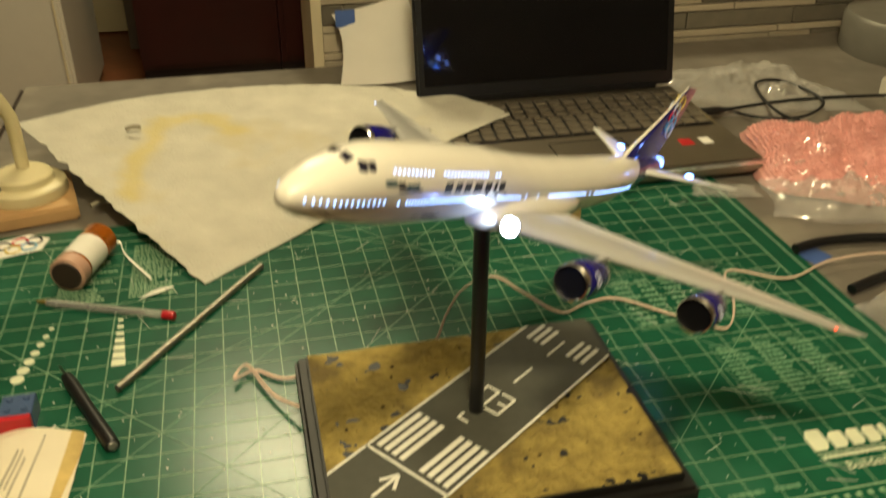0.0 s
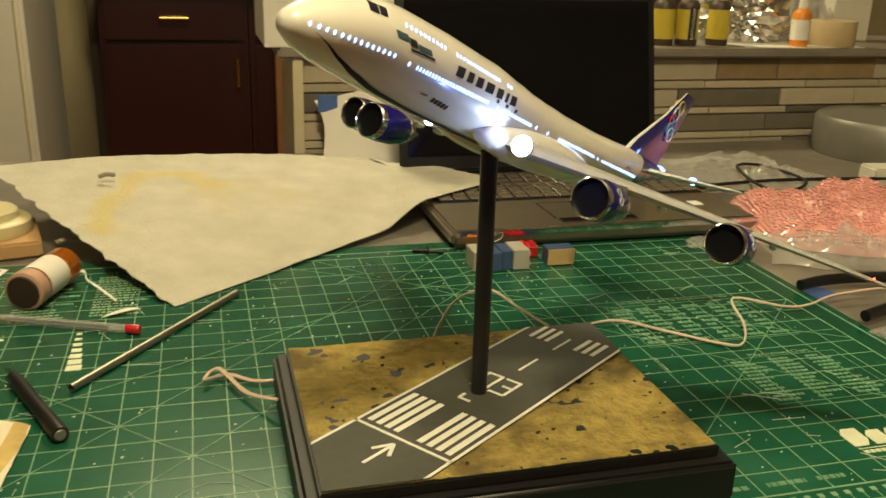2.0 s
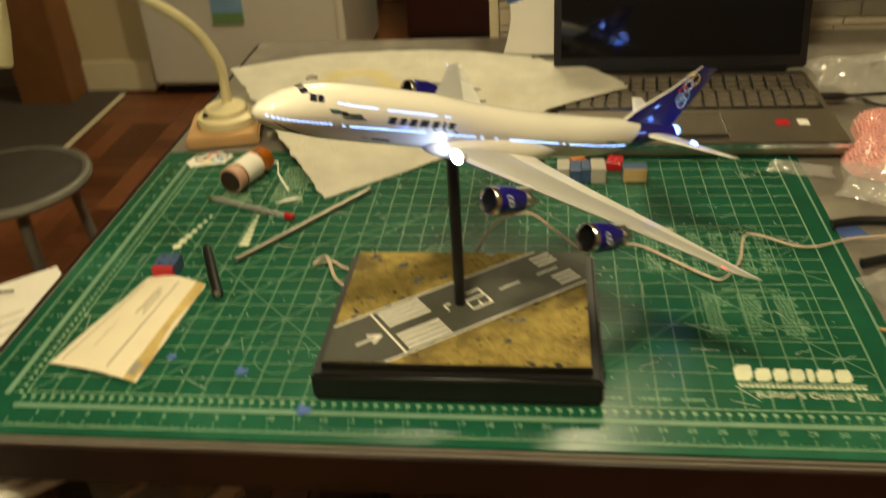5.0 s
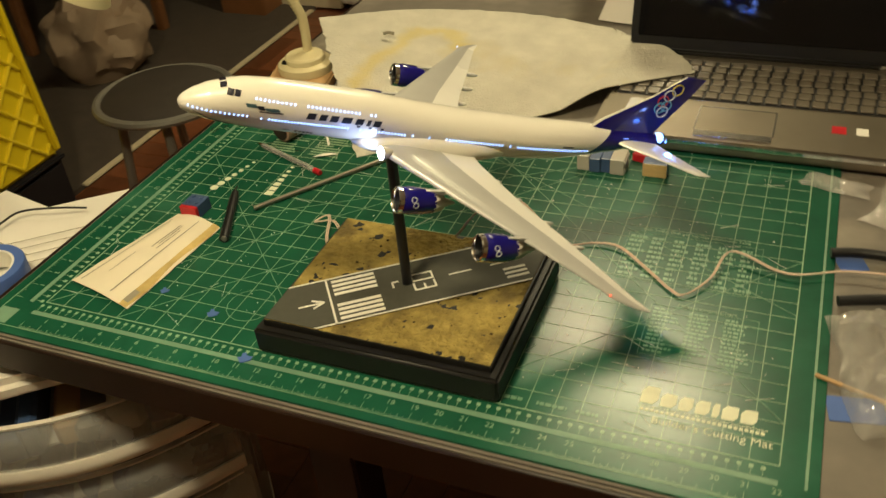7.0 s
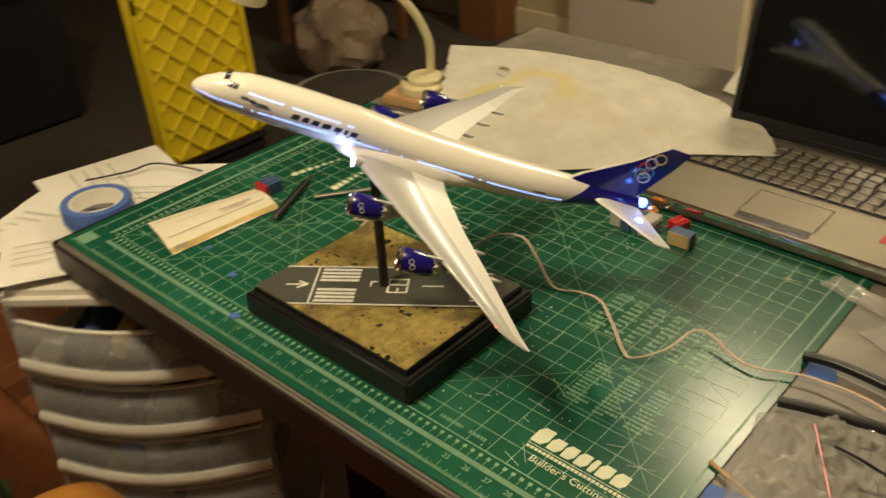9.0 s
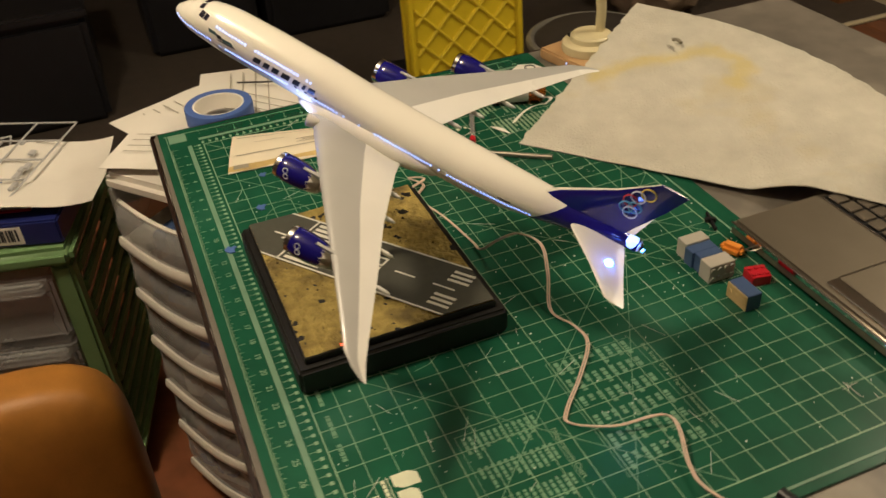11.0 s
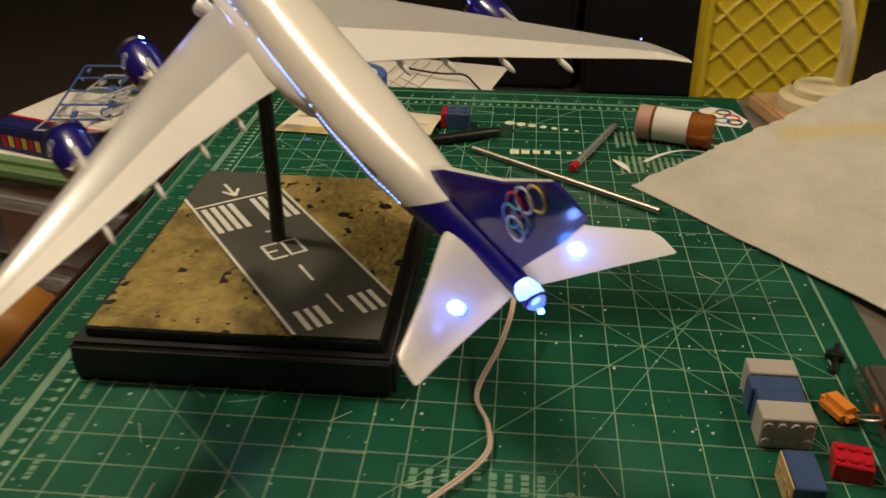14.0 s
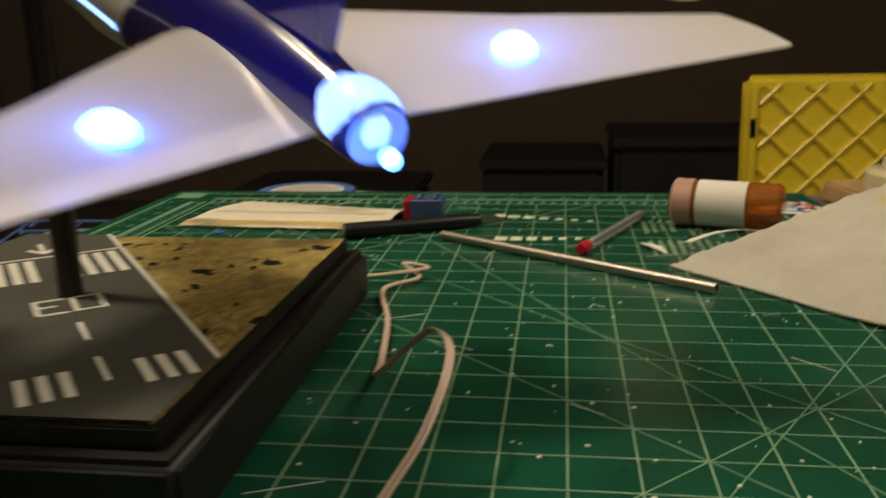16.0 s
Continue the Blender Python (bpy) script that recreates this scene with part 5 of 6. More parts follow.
def paint_bottle(x, y, m="yellow_label", second="brown_label", s=1.0):
    b = thing("paint_bottle", "squat craft paint bottle with yellow and brown label", "bottle", pose(x, y, LZ), "paint bottles on the ledge")
    part("body", lathe([(0.019 * s, 0), (0.0205 * s, 0.003), (0.0205 * s, 0.072 * s), (0.017 * s, 0.08 * s), (0.012 * s, 0.083 * s)], 28), M["brown_label"], b, "", True)
    part("label", lathe([(0.0208 * s, 0.012 * s), (0.0208 * s, 0.066 * s)], 28, False), M[m], b, "yellow label", True)
    part("cap", lathe([(0.0135 * s, 0.083 * s), (0.0135 * s, 0.112 * s), (0.011 * s, 0.114 * s), (0, 0.114 * s)], 20), M["bottle_white"], b, "white cap", True)
    return b


for x in (1.09, 1.205):
    paint_bottle(x, 1.13)
pb = paint_bottle(1.137, 1.125)
part("label_panel", sheet(6, 1, lambda u, v: Vector((0.0211 * math.cos(-1.95 + 0.75 * u), 0.0211 * math.sin(-1.95 + 0.75 * u), 0.01 + 0.06 * v))), M["decal"], pb, "black label panel")
lettering("label_words", "EARTH COLORS", 0.0078, M["paper_white"], pb, pose(0.0, -0.0214, 0.04, 90, -90, 0))
foilheap = bmesh.new()
bmesh.ops.create_icosphere(foilheap, subdivisions=4, radius=1)
for v in foilheap.verts:
    n = noise.noise(v.co * 3.1) * 0.35 + noise.noise(v.co * 8.3) * 0.28 + noise.noise(v.co * 17) * 0.12
    c = v.co * (1 + n)
    v.co = Vector((c.x * 0.088, c.y * 0.06, max(-0.045, c.z * 0.06)))
o = tagged(mesh_ob("crumpled_foil", foilheap, M["foil"]), "crumpled heap of shiny kitchen foil on the ledge", "foil")
o.matrix_world = pose(1.305, 1.2, LZ + 0.0452)
bag = crumple("clear_bag", "twisted clear plastic bag on the ledge", 1.43, 1.22, 0.09, 0.05, 0.12, M["plastic_film"], 15, 30, 1.5, LZ + 0.0002)
sheet_p = tagged(mesh_ob("paper_sheet", box(1.24, 1.5, 1.075, 1.2, LZ + 0.0002, LZ + 0.0012), M["paper_white"]), "white paper sheet lying on the ledge", "paper")
gb = thing("glue_bottle", "small orange bottle with white cap and label", "bottle", pose(1.365, 1.1, LZ + 0.0013))
part("body", lathe([(0.0165, 0), (0.0175, 0.003), (0.0175, 0.06), (0.012, 0.068), (0.009, 0.07)], 24), M["orange"], gb, "", True)
part("label", lathe([(0.0177, 0.012), (0.0177, 0.05)], 24, False), M["paper_white"], gb, "", True)
part("nozzle", lathe([(0.009, 0.07), (0.0085, 0.085), (0.003, 0.115), (0, 0.116)], 16), M["bottle_white"], gb, "", True)
roll = thing("tape_roll", "roll of tan packing tape lying flat", "tape roll", pose(1.45, 1.115, LZ + 0.0013))
part("roll", lathe([(0.022, 0), (0.043, 0), (0.044, 0.002), (0.044, 0.046), (0.043, 0.048), (0.022, 0.048), (0.022, 0)], 40, False), M["tape_tan"], roll, "", True)
cup = tagged(mesh_ob("yellow_cup", lathe([(0.026, 0), (0.028, 0.002), (0.034, 0.16), (0.032, 0.16), (0.026, 0.004)], 28, False), M["yellow_label"], None, "", True), "tall yellow plastic cup behind the laptop screen", "cup")
cup.matrix_world = pose(0.76, 1.16, LZ)
wb2 = thing("pump_bottle", "white pump bottle on the ledge", "bottle", pose(0.965, 1.16, LZ))
part("body", lathe([(0.03, 0), (0.032, 0.004), (0.032, 0.085), (0.02, 0.105), (0.011, 0.112)], 28), M["bottle_white"], wb2, "", True)
part("nozzle", lathe([(0.012, 0.112), (0.012, 0.13), (0.005, 0.132), (0.005, 0.16)], 16), M["bottle_white"], wb2, "", True)
kit = thing("kit_box", "white cardboard box with an aircraft picture on its side", "box")
part("carton", box(0.35, 0.572, 1.066, 1.3, LZ, LZ + 0.098, 0.0015), M["paper_white"], kit)
part("picture", box(0.412, 0.546, 1.0645, 1.0657, LZ + 0.008, LZ + 0.082), M["sky_print"], kit, "blue sky picture")
bm = bmesh.new()
s = bmesh.new()
bmesh.ops.create_uvsphere(s, u_segments=14, v_segments=8, radius=1)
for v in s.verts:
    v.co = Vector((v.co.x * 0.042, v.co.y * 0.0005, v.co.z * 0.006))
add(bm, s, pose(0.478, 1.0642, LZ + 0.05, 0, 8, 0))
part("printed_plane", bm, M["paper_white"], kit)
part("printed_ground", box(0.412, 0.546, 1.0638, 1.0644, LZ + 0.008, LZ + 0.022), M["green_plastic"], kit)
for x0, x1, y, h, m, lb in ((1.25, 1.33, 1.29, 0.17, "bottle_white", "white carton at the back of the ledge"), (1.34, 1.41, 1.3, 0.16, "box_blue", "blue and white carton on the ledge"), (1.53, 1.62, 1.22, 0.2, "bottle_white", "tall white carton on the ledge"), (1.02, 1.1, 1.3, 0.14, "bottle_white", "white carton at the back of the ledge")):
    tagged(mesh_ob("carton", box(x0, x1, y, y + 0.05, LZ, LZ + h, 0.0015), M[m]), lb, "carton")
lean = thing("leaning_paper", "white paper with blue tape leaning on the tiles", "paper")
part("leaf", sheet(10, 10, lambda u, v: Vector((0.425 + 0.125 * u + 0.012 * math.sin(v * 3), 0.96 + 0.1 * v - 0.01 * math.sin(u * 3), Z0 + (0.001 + 0.115 * v) * (1 - 0.25 * (1 - u) * v))), 0.0006), M["paper_white"], lean, "", True)
part("tape_piece", box(0.43, 0.462, 1.034, 1.0352, Z0 + 0.072, Z0 + 0.1), M["tape_blue"], lean, "blue tape")

# ---- kitchen behind ----
for i, (x0, x1) in enumerate(((-0.1, 0.43), (0.434, 0.95))):
    c = thing("base_cabinet", "dark red kitchen cabinet with brass pulls", "cabinet", None, "kitchen cabinets")
    part("carcass", box(x0, x1, 3.11, 3.68, 0.09, 0.905), M["maroon"], c)
    part("plinth", box(x0, x1, 3.16, 3.68, 0, 0.09), M["dark_bin"], c)
    d = part("drawer_front", box(x0 + 0.02, x1 - 0.02, 3.09, 3.1095, 0.738, 0.895, 0.004, 2), M["maroon"], c)
    part("handle", tube([(-0.05 + (x0 + x1) / 2, 3.089, 0.82), (-0.05 + (x0 + x1) / 2, 3.068, 0.82), (0.05 + (x0 + x1) / 2, 3.068, 0.82), (0.05 + (x0 + x1) / 2, 3.089, 0.82)], 0.006, 8), M["brass"], d, "brass pull")
    d = part("door", box(x0 + 0.02, x1 - 0.02, 3.09, 3.1095, 0.11, 0.722, 0.004, 2), M["maroon"], c)
    part("handle", tube([(x1 - 0.045, 3.089, 0.57), (x1 - 0.045, 3.068, 0.57), (x1 - 0.045, 3.068, 0.67), (x1 - 0.045, 3.089, 0.67)], 0.006, 8), M["brass"], d, "brass pull")
tagged(mesh_ob("worktop", box(-0.14, 0.98, 3.06, 3.68, 0.9055, 0.94, 0.004, 2), M["granite"]), "dark granite kitchen worktop", "worktop", kind="structure")
tagged(mesh_ob("wall_kitchen", box(-0.2, 3.4, 3.7, 3.8, 0, 2.5), M["wall_dark"]), "kitchen wall behind the cabinets, shade put into its colour", "wall", kind="structure")
rng = random.Random(4)
for k, (x, m, r) in enumerate(((0.0, "orange", 0.045), (0.11, "orange", 0.035), (0.2, "dark_bin", 0.05), (0.3, "red_plastic", 0.03), (0.42, "grey_plastic", 0.05), (0.5, "dark_bin", 0.05), (0.6, "blue_plastic", 0.04), (0.7, "red_plastic", 0.035))):
    o = tagged(mesh_ob("jar", lathe([(r * 0.8, 0), (r, 0.01), (r, r * 1.6), (r * 0.6, r * 2), (r * 0.6, r * 2.4), (0, r * 2.4)], 20), M[m], None, "", True), "small kitchen jar on the dark worktop", "jar", "jars on the worktop")
    o.matrix_world = pose(x, 3.2 + rng.uniform(0, 0.1), 0.9402)
tagged(mesh_ob("side_panel", box(0.52, 0.64, 2.98, 3.055, 0, 0.9, 0.004), M["door_wood"]), "brown wooden panel beside the kitchen cabinets", "panel")
fridge = thing("fridge", "tall off-white fridge with two doors", "fridge")
part("body", box(-1.08, -0.28, 2.72, 3.4, 0.03, 1.75, 0.01, 2), M["fridge_white"], fridge)
part("door", box(-1.085, -0.275, 2.675, 2.717, 0.05, 1.2, 0.012, 3), M["fridge_white"], fridge)
part("door", box(-1.085, -0.275, 2.675, 2.717, 1.21, 1.75, 0.012, 3), M["fridge_white"], fridge)
part("foot_grille", box(-1.07, -0.29, 2.73, 2.76, 0.0, 0.03), M["dark_bin"], fridge)
part("door_seal", box(-0.3, -0.295, 2.668, 2.676, 0.05, 1.75), M["trim_cream"], fridge)
mag = thing("fridge_magnet", "blue and green picture magnet on the fridge door", "magnet")
part("picture", box(-0.79, -0.665, 2.671, 2.6745, 0.33, 0.46), M["sky_print"], mag)
part("lower_band", box(-0.79, -0.665, 2.6695, 2.6708, 0.295, 0.34), M["green_plastic"], mag, "green lower band")
tagged(mesh_ob("wall_doorway", box(-1.42, -1.12, 2.76, 2.9, 0, 2.5), M["wall_paint"]), "cream wall piece beside the doorway", "wall", kind="structure")
tagged(mesh_ob("baseboard", box(-1.42, -1.12, 2.742, 2.7595, 0, 0.13, 0.004), M["trim_cream"]), "white painted baseboard", "baseboard", kind="structure")
tagged(mesh_ob("door_jamb", box(-1.64, -1.4205, 2.6, 2.9, 0, 2.1, 0.004), M["door_wood"]), "brown wooden door frame", "door frame", kind="structure")
tagged(mesh_ob("wall_passage", box(-3.8, -1.645, 2.8, 2.9, 0, 2.5), M["wall_dark"]), "wall beyond the doorway, coloured dark for shade", "wall", kind="structure")
thr = tagged(mesh_ob("threshold_strip", box(-0.012, 0.012, -0.75, 0.75, 0, 0.008, 0.002), M["trim_cream"]), "pale metal threshold strip between carpet and parquet", "threshold", kind="structure")
thr.matrix_world = pose(-1.245, 1.95, 0.0)

# ---- storage left of the table ----
TM = pose(-0.096, 0.107, 0, 0, 0, 40)
tower = thing("drawer_tower", "white plastic drawer tower with cloudy drawers", "drawer unit", TM)
part("top", box(-0.18, 0.18, -0.19, 0.19, 0.655, 0.685, 0.01, 2), M["drawer_white"], tower)
for x in (-0.178, 0.164):
    part("side", box(x, x + 0.014, -0.185, 0.185, 0.03, 0.654), M["drawer_film"], tower)
part("back", box(-0.164, 0.164, 0.17, 0.183, 0.03, 0.654), M["drawer_white"], tower)
part("foot", box(-0.18, 0.18, -0.18, 0.185, 0.0, 0.029, 0.006), M["drawer_white"], tower)


def bowed(u, d, z):
    """A point on the bowed front of the tower, d behind its face."""
    return Vector((-0.172 + 0.344 * u, -0.196 + d - 0.036 * math.sin(math.pi * u), z))


for k in range(6):
    z0 = 0.034 + k * 0.1035
    d = part("drawer", sheet(20, 6, lambda u, v: bowed(u, 0.004 + 0.012 * v - 0.006 * math.sin(math.pi * v), z0 + 0.022 + 0.06 * v), 0.003), M["drawer_film"], tower, "cloudy translucent drawer front", True)
    part("rail", sheet(20, 3, lambda u, v: bowed(u, 0.0 - 0.004 * math.sin(math.pi * v), z0 + 0.023 * v), 0.012), M["drawer_white"], d, "white rounded rail along the bottom", True)
    part("rim", sheet(20, 1, lambda u, v: bowed(u, 0.014 + 0.007 * v, z0 + 0.0825), 0.003), M["drawer_white"], d, "pale drawer rim", True)
    part("floor_panel", box(-0.16, 0.16, -0.17, 0.165, z0 + 0.004, z0 + 0.007), M["drawer_white"], d)
    rng = random.Random(k + 3)
    for j in range(8):
        x, w, h = -0.15 + 0.036 * j + rng.uniform(-0.01, 0.01), rng.uniform(0.02, 0.05), rng.uniform(0.02, 0.062)
        c = rng.choice(("blue_plastic", "dark_bin", "dark_bin", "wood_light", "tape_blue", "bottle_white", "grey_metal"))
        o = tagged(mesh_ob("stored_piece", box(x, x + w, -0.2 + rng.uniform(0, 0.02), -0.11 + rng.uniform(0, 0.1), z0 + 0.0072, z0 + 0.007 + h, 0.006, 1), M[c]), "small stored object inside a cloudy drawer", "stored object")
        o.matrix_world = TM
rng = random.Random(2)
for k, (x, y, a, w, h, z) in enumerate(((-0.2, 0.02, 24, 0.13, 0.1, 0.686), (-0.24, 0.13, -12, 0.13, 0.11, 0.69), (-0.17, 0.16, 40, 0.12, 0.1, 0.694), (-0.13, -0.02, 60, 0.1, 0.09, 0.698), (-0.1, 0.07, 30, 0.13, 0.12, 0.6865))):
    pp = thing("paper_sheet", "loose white printed papers on the drawer tower", "paper", pose(x, y, z, 0, 0, a), "papers on the drawer tower")
    part("leaf", sheet(12, 12, lambda u, v: Vector((w * (2 * u - 1), h * (2 * v - 1), 0.0008 + 0.004 * noise.noise(Vector((u * 2, v * 2, k))) ** 2 + 0.012 * max(0, u - 0.75) * (k % 2))), 0.0008), M["paper_white"], pp, "", True)
    for j in range(4):
        part("print_bar", box(-w * 0.8, w * 0.5, h * (0.2 * j - 0.5), h * (0.2 * j - 0.485), 0.0052, 0.0056), M["print_grey"], pp)
troll = thing("blue_tape_roll", "roll of blue masking tape on the papers", "tape roll", pose(-0.158, 0.047, 0.7072))
part("tape", lathe([(0.041, 0), (0.053, 0), (0.054, 0.002), (0.054, 0.025), (0.053, 0.027), (0.041, 0.027), (0.041, 0)], 48, False), M["tape_blue"], troll, "", True)
part("core", lathe([(0.038, 0.0005), (0.041, 0.0005), (0.041, 0.0265), (0.038, 0.0265), (0.038, 0.0005)], 48, False), M["paper_white"], troll, "pale cardboard core", True)
wire = tagged(mesh_ob("twisted_wire", tube([(-0.3, 0.1, 0.7), (-0.26, 0.16, 0.705), (-0.25, 0.2, 0.707), (-0.2, 0.22, 0.71), (-0.16, 0.24, 0.704)], 0.0016, 6, None, 6), M["rubber"], None, "", True), "thin twisted wire lying on the papers", "wire")

cart = thing("green_cart", "green plastic drawer cart on castors", "drawer cart", pose(-0.14, -0.235, 0, 0, 0, -14))
part("top_frame", box(-0.36, 0.0, -0.42, 0.0, 0.515, 0.55, 0.012, 3), M["green_plastic"], cart, "", True)
for x in (-0.35, -0.045):
    for y in (-0.41, -0.045):
        part("post", box(x, x + 0.035, y, y + 0.035, 0.06, 0.5145, 0.006), M["green_plastic"], cart)
for k in range(10):
    part("slat", box(-0.312, -0.048, -0.018, -0.008, 0.085 + k * 0.043, 0.107 + k * 0.043, 0.003), M["green_plastic"], cart).matrix_basis = pose(0, 0, 0)
part("bottom_frame", box(-0.36, 0.0, -0.42, 0.0, 0.05, 0.075, 0.008), M["green_plastic"], cart)
for k in range(3):
    z0 = 0.085 + k * 0.143
    d = part("drawer", box(-0.3, -0.005, -0.372, -0.048, z0, z0 + 0.128, 0.006, 2), M["drawer_film"], cart, "cloudy drawer")
    part("lip", box(-0.006, 0.012, -0.36, -0.06, z0 + 0.1, z0 + 0.122, 0.004), M["drawer_film"], d)
for x in (-0.33, -0.03):
    for y in (-0.39, -0.03):
        w = part("castor", lathe([(0.022, -0.01), (0.024, 0), (0.022, 0.01)], 18), M["black_plastic"], cart, "black castor", True)
        w.matrix_basis = pose(x, y, 0.0242, 90, 0, 0)
CM = pose(-0.14, -0.235, 0.5502, 0, 0, -14)
pl2 = tagged(mesh_ob("paper_sheet", box(-0.33, -0.03, -0.36, -0.05, 0, 0.0015), M["paper_white"]), "white paper under the kit box on the cart", "paper")
pl2.matrix_world = CM
kb = thing("model_kit_box", "dark blue model kit box with white lid and barcode", "box", CM @ pose(-0.1, -0.175, 0.0018, 0, 0, -4))
part("tray", box(-0.11, 0.07, -0.17, 0.17, 0, 0.045, 0.003), M["box_blue"], kb)
part("lid_print", box(-0.105, 0.03, -0.165, 0.12, 0.0455, 0.0475), M["paper_white"], kb, "white printed lid")
part("red_line", box(0.03, 0.036, -0.165, 0.12, 0.0455, 0.0475), M["red_plastic"], kb)
part("price_label", box(0.0705, 0.0715, -0.02, 0.02, 0.008, 0.034), M["paper_white"], kb)
part("barcode", box(0.0705, 0.0715, 0.03, 0.11, 0.006, 0.038), M["paper_white"], kb, "white barcode label")
for k in range(14):
    part("barcode_bar", box(0.0717, 0.0722, 0.035 + k * 0.005, 0.0372 + k * 0.005 + 0.001 * (k % 3), 0.012, 0.034), M["decal"], kb)
for k in range(6):
    part("lettering_block", box(0.0705, 0.0712, -0.15 + k * 0.014, -0.14 + k * 0.014, 0.01, 0.028), M["yellow_label" if k % 2 else "red_plastic"], kb)
part("lettering_block", box(-0.06, 0.02, 0.1305, 0.145, 0.0455, 0.047), M["paper_white"], kb)


def sprue(m, mt, label, seed):
    s = thing("sprue_frame", label, "sprue", m, "model sprues on the box")
    r = random.Random(seed)
    for y in (-0.08, 0.0, 0.08):
        part("runner", tube([(-0.12, y, 0), (0.12, y, 0)], 0.0018, 6), M[mt], s)
    for k in range(5):
        x = -0.12 + 0.06 * k
        part("runner", tube([(x, -0.08, 0), (x, 0.08, 0)], 0.0018, 6), M[mt], s)
    for k in range(16):
        x, y = r.uniform(-0.11, 0.1), r.uniform(-0.075, 0.07)
        part("small_part", box(x, x + r.uniform(0.006, 0.022), y, y + r.uniform(0.004, 0.012), -0.002, 0.003, 0.001, 1), M[mt], s)
    return s


sprue(CM @ pose(-0.17, -0.2, 0.057, 2, 3, 10), "sprue_grey", "grey plastic model sprue frame", 1)
sprue(CM @ pose(-0.2, -0.22, 0.064, -2, 3, 25), "sprue_blue", "blue plastic model sprue frame", 2)
sprue(CM @ pose(-0.2, -0.13, 0.072, 3, 4, -18), "sprue_grey", "grey plastic model sprue frame", 3)
fold = tagged(mesh_ob("instruction_sheet", sheet(14, 10, lambda u, v: Vector((-0.25 + 0.22 * u, -0.15 + 0.2 * v, 0.055 + 0.03 * abs(u - 0.5) + 0.006 * math.sin(v * 6))), 0.0008), M["paper_white"], None, "", True), "folded white instruction sheet on the kit box", "paper")
fold.matrix_world = CM
chair = thing("office_chair", "brown leather chair with rounded backrest", "chair", pose(0.33, -0.425, 0, 0, 0, 0))
bm = bmesh.new()
bmesh.ops.create_uvsphere(bm, u_segments=40, v_segments=24, radius=1)
for v in bm.verts:
    c = [math.copysign(abs(a) ** 0.42, a) for a in v.co]
    v.co = Vector((c[0] * 0.06, c[1] * 0.24, 0.44 + c[2] * 0.185))
part("backrest", bm, M["leather"], chair, "", True).matrix_basis = pose(0, 0, 0, 0, -8, 0)
part("stem", lathe([(0.03, 0.06), (0.03, 0.32)], 16), M["black_plastic"], chair).matrix_basis = pose(0, 0, 0)
for k in range(5):
    part("leg", tube([(0, 0, 0.06), (0.26 * math.cos(k * 1.2566), 0.26 * math.sin(k * 1.2566), 0.02)], 0.018, 8), M["black_plastic"], chair)

# ---- far left of the room ----
yb = thing("yellow_crate_lid", "bright yellow plastic lid with raised diamond ribs leaning upright", "crate lid", pose(-1.155, 0.705, 0.1965, 0, -3, 0))
step = thing("low_crate", "low black plastic crate under the yellow lid", "crate", pose(-1.36, 0.72, 0.0065))
part("tub", box(0.0, 0.21, 0.0, 0.36, 0.0, 0.178, 0.012, 2), M["dark_bin"], step)
part("rim", box(-0.006, 0.216, -0.006, 0.366, 0.1783, 0.1895, 0.004, 2), M["dark_bin"], step)
part("panel", box(-0.03, 0.0, 0.0, 0.385, 0.0, 0.6, 0.014, 3), M["yellow_board"], yb, "", True)
for k in range(2):
    part("edge_rib", box(0.0003, 0.014, 0.01 + k * 0.345, 0.03 + k * 0.345, 0.02, 0.58, 0.004), M["yellow_board"], yb)
for k in range(-4, 8):
    for s in (1, -1):
        pts = []
        for y in (0.035, 0.35):
            z = 0.09 * k + (y - 0.035 if s > 0 else 0.35 - y) * 1.0
            pts.append(Vector((0.003, y, z)))
        a, b = pts
        lo, hi = 0.02, 0.58
        d = b - a

        def cl(p, q):
            if p.z < lo:
                p = p + (q - p) * ((lo - p.z) / (q.z - p.z))
            if p.z > hi:
                p = p + (q - p) * ((hi - p.z) / (q.z - p.z))
            return p
        if min(a.z, b.z) < hi and max(a.z, b.z) > lo:
            a, b = cl(a, b), cl(b, a)
            if (b - a).length > 0.03:
                part("diamond_rib", tube([a, b], 0.006, 6), M["yellow_board"], yb)
part("slot", box(0.0141, 0.015, 0.014, 0.025, 0.47, 0.51), M["dark_hole"], yb)
for k, (x, y, w, d, h) in enumerate(((-2.5, 0.05, 0.5, 0.42, 0.42), (-2.45, 0.5, 0.5, 0.5, 0.5), (-2.1, -0.75, 0.6, 0.6, 0.36))):
    bn = thing("black_bin", "large black storage bin on the carpet", "bin", pose(x, y, 0.0065), "black storage bins")
    part("tub", box(-w / 2, w / 2, 0, d, 0, h, 0.02, 2), M["dark_bin"], bn)
    part("lid", box(-w / 2 - 0.01, w / 2 + 0.01, -0.01, d + 0.01, h + 0.0005, h + 0.035, 0.008, 2), M["dark_bin"], bn)
hi = thing("wooden_chair", "old dark brown wooden chair by the doorway", "chair", pose(-2.0, 2.2, 0.0065))
for x in (-0.2, 0.2):
    for y in (-0.18, 0.18):
        part("leg", box(x - 0.02, x + 0.02, y - 0.02, y + 0.02, 0, 0.43 if y < 0 else 0.95, 0.004), M["door_wood"], hi)
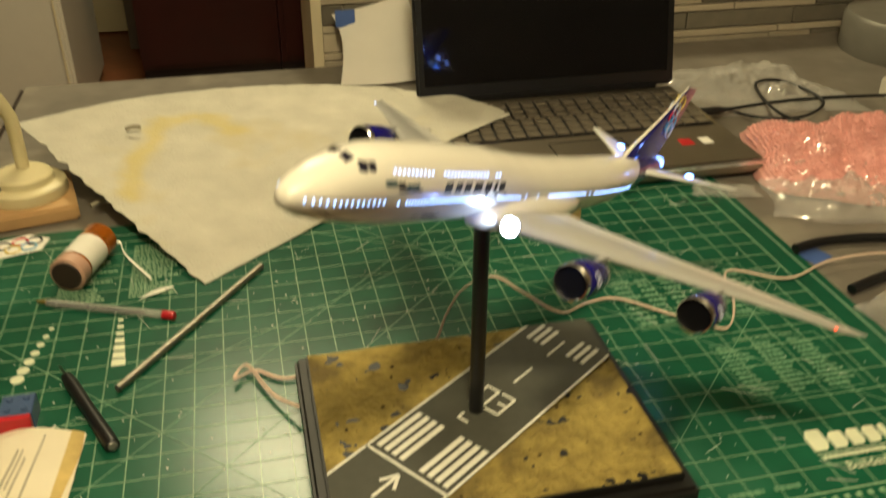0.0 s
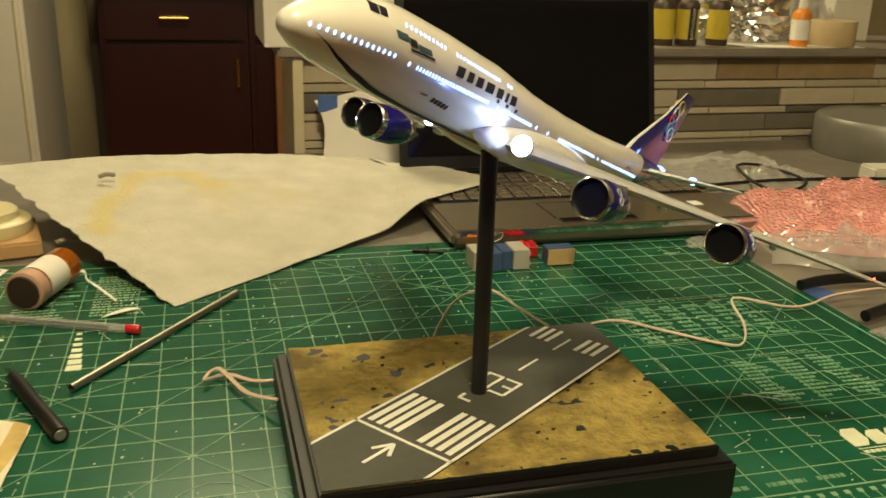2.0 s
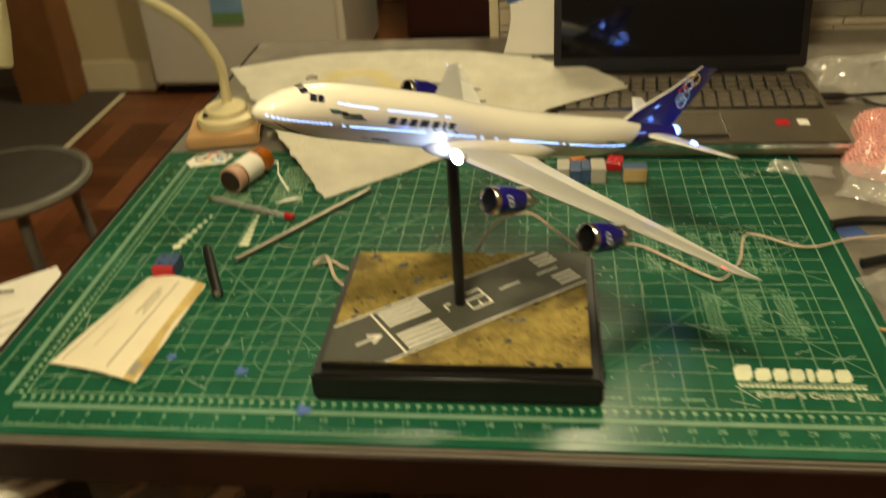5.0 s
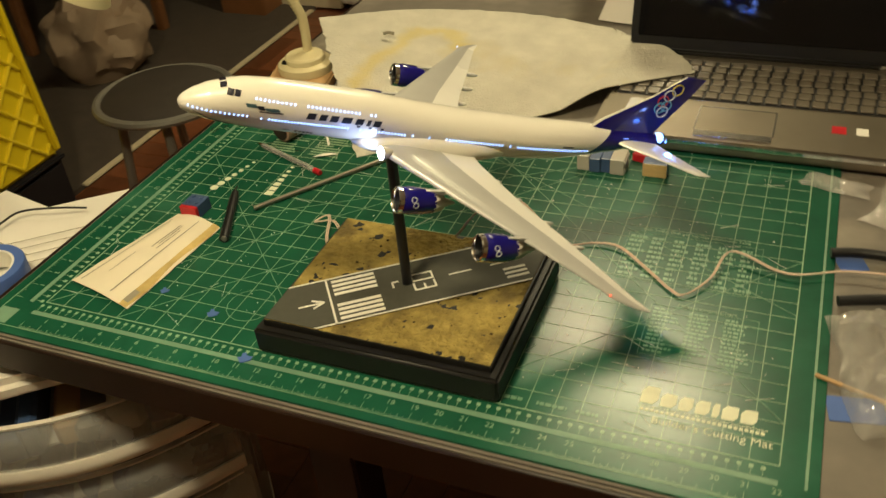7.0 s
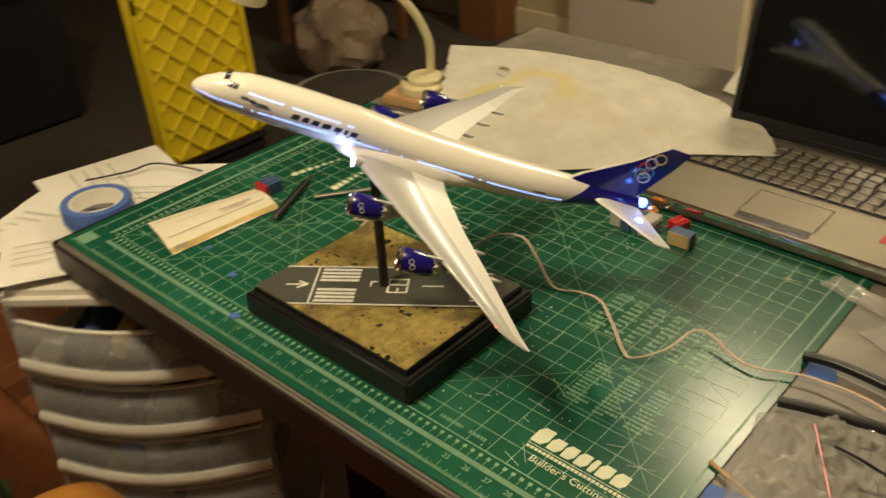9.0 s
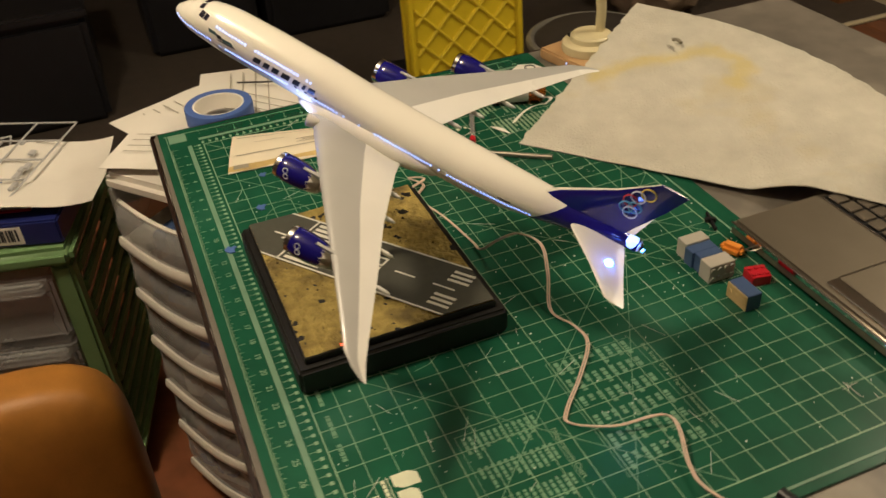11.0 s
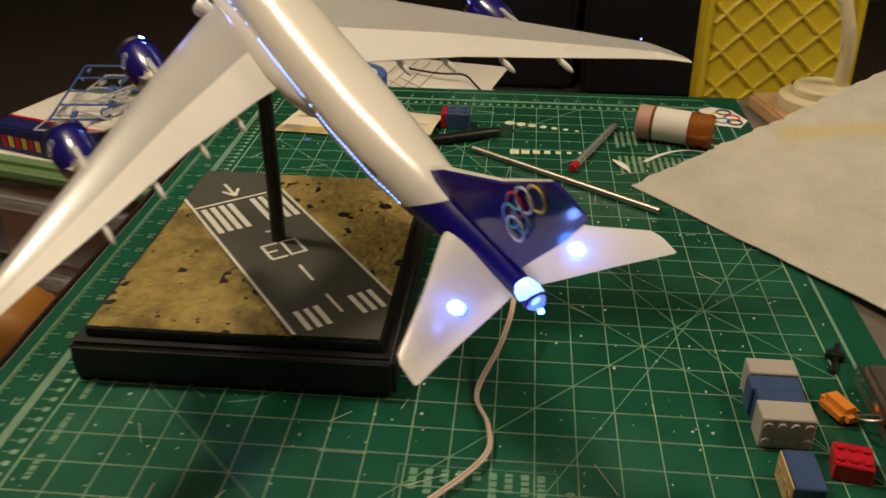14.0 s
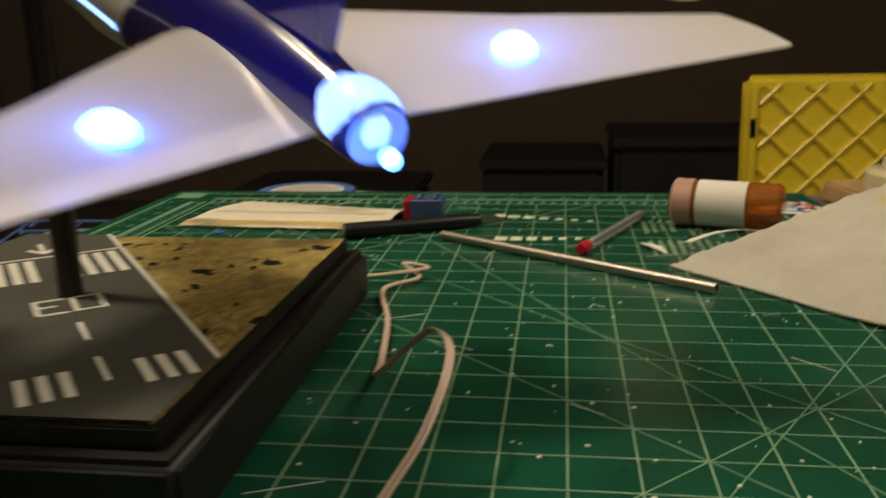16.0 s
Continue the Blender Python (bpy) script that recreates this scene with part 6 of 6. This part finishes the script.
part("seat", box(-0.23, 0.23, -0.22, 0.22, 0.4305, 0.46, 0.01, 2), M["door_wood"], hi)
part("backrest", box(-0.19, 0.19, 0.185, 0.2, 0.6, 0.92, 0.004), M["door_wood"], hi)
sk = bmesh.new()
bmesh.ops.create_icosphere(sk, subdivisions=4, radius=1)
for v in sk.verts:
    n = 0.25 * noise.noise(v.co * 2.2) + 0.12 * noise.noise(v.co * 6)
    v.co = Vector((v.co.x * 0.2 * (1 + n), v.co.y * 0.17 * (1 + n), max(0, 0.14 + v.co.z * 0.2 * (1 + n))))
o = tagged(mesh_ob("shopping_bag", sk, M["sack"], None, "", True), "crumpled full shopping bag on the carpet", "bag")
o.matrix_world = pose(-1.75, 1.95, 0.0065)
st = thing("folding_seat", "grey padded seat with a dark curved metal rim", "chair", pose(-0.71, 1.07, 0.0065))
part("cushion", lathe([(0.14, 0.4), (0.158, 0.41), (0.158, 0.43), (0.14, 0.445), (0.0, 0.45)], 40), M["seat_dark"], st, "", True)
part("rim", tube([(0.168 * math.cos(a), 0.168 * math.sin(a), 0.425) for a in (2 * math.pi * j / 40 for j in range(41))], 0.012, 8), M["grey_metal"], st, "", True)
for k in range(4):
    part("leg", tube([(0.12 * math.cos(k * 1.57 + 0.6), 0.12 * math.sin(k * 1.57 + 0.6), 0.4), (0.16 * math.cos(k * 1.57 + 0.6), 0.16 * math.sin(k * 1.57 + 0.6), 0.012)], 0.012, 8), M["grey_metal"], st)

# ---- parquet blocks ----
pq = None
S = 0.075
n = 0
for i in range(int(1.9 / 0.3)):
    for j in range(int(2.7 / 0.3)):
        bx, by = -1.23 + i * 0.3, 0.0 + j * 0.3
        for k in range(4):
            if (i + j) % 2:
                m = pose(bx + k * S, by, 0) @ pose(0, 0, 0)
            else:
                m = pose(bx + 0.3, by + k * S, 0, 0, 0, 90)
            if pq is None:
                pq = part("plank", box(0.0006, S - 0.0006, 0.0006, 0.2994, -0.0118, 0.0, 0.0008, 1), M["parquet"], floor)
                pq.matrix_basis = m
            else:
                shared("plank", pq, floor, m)
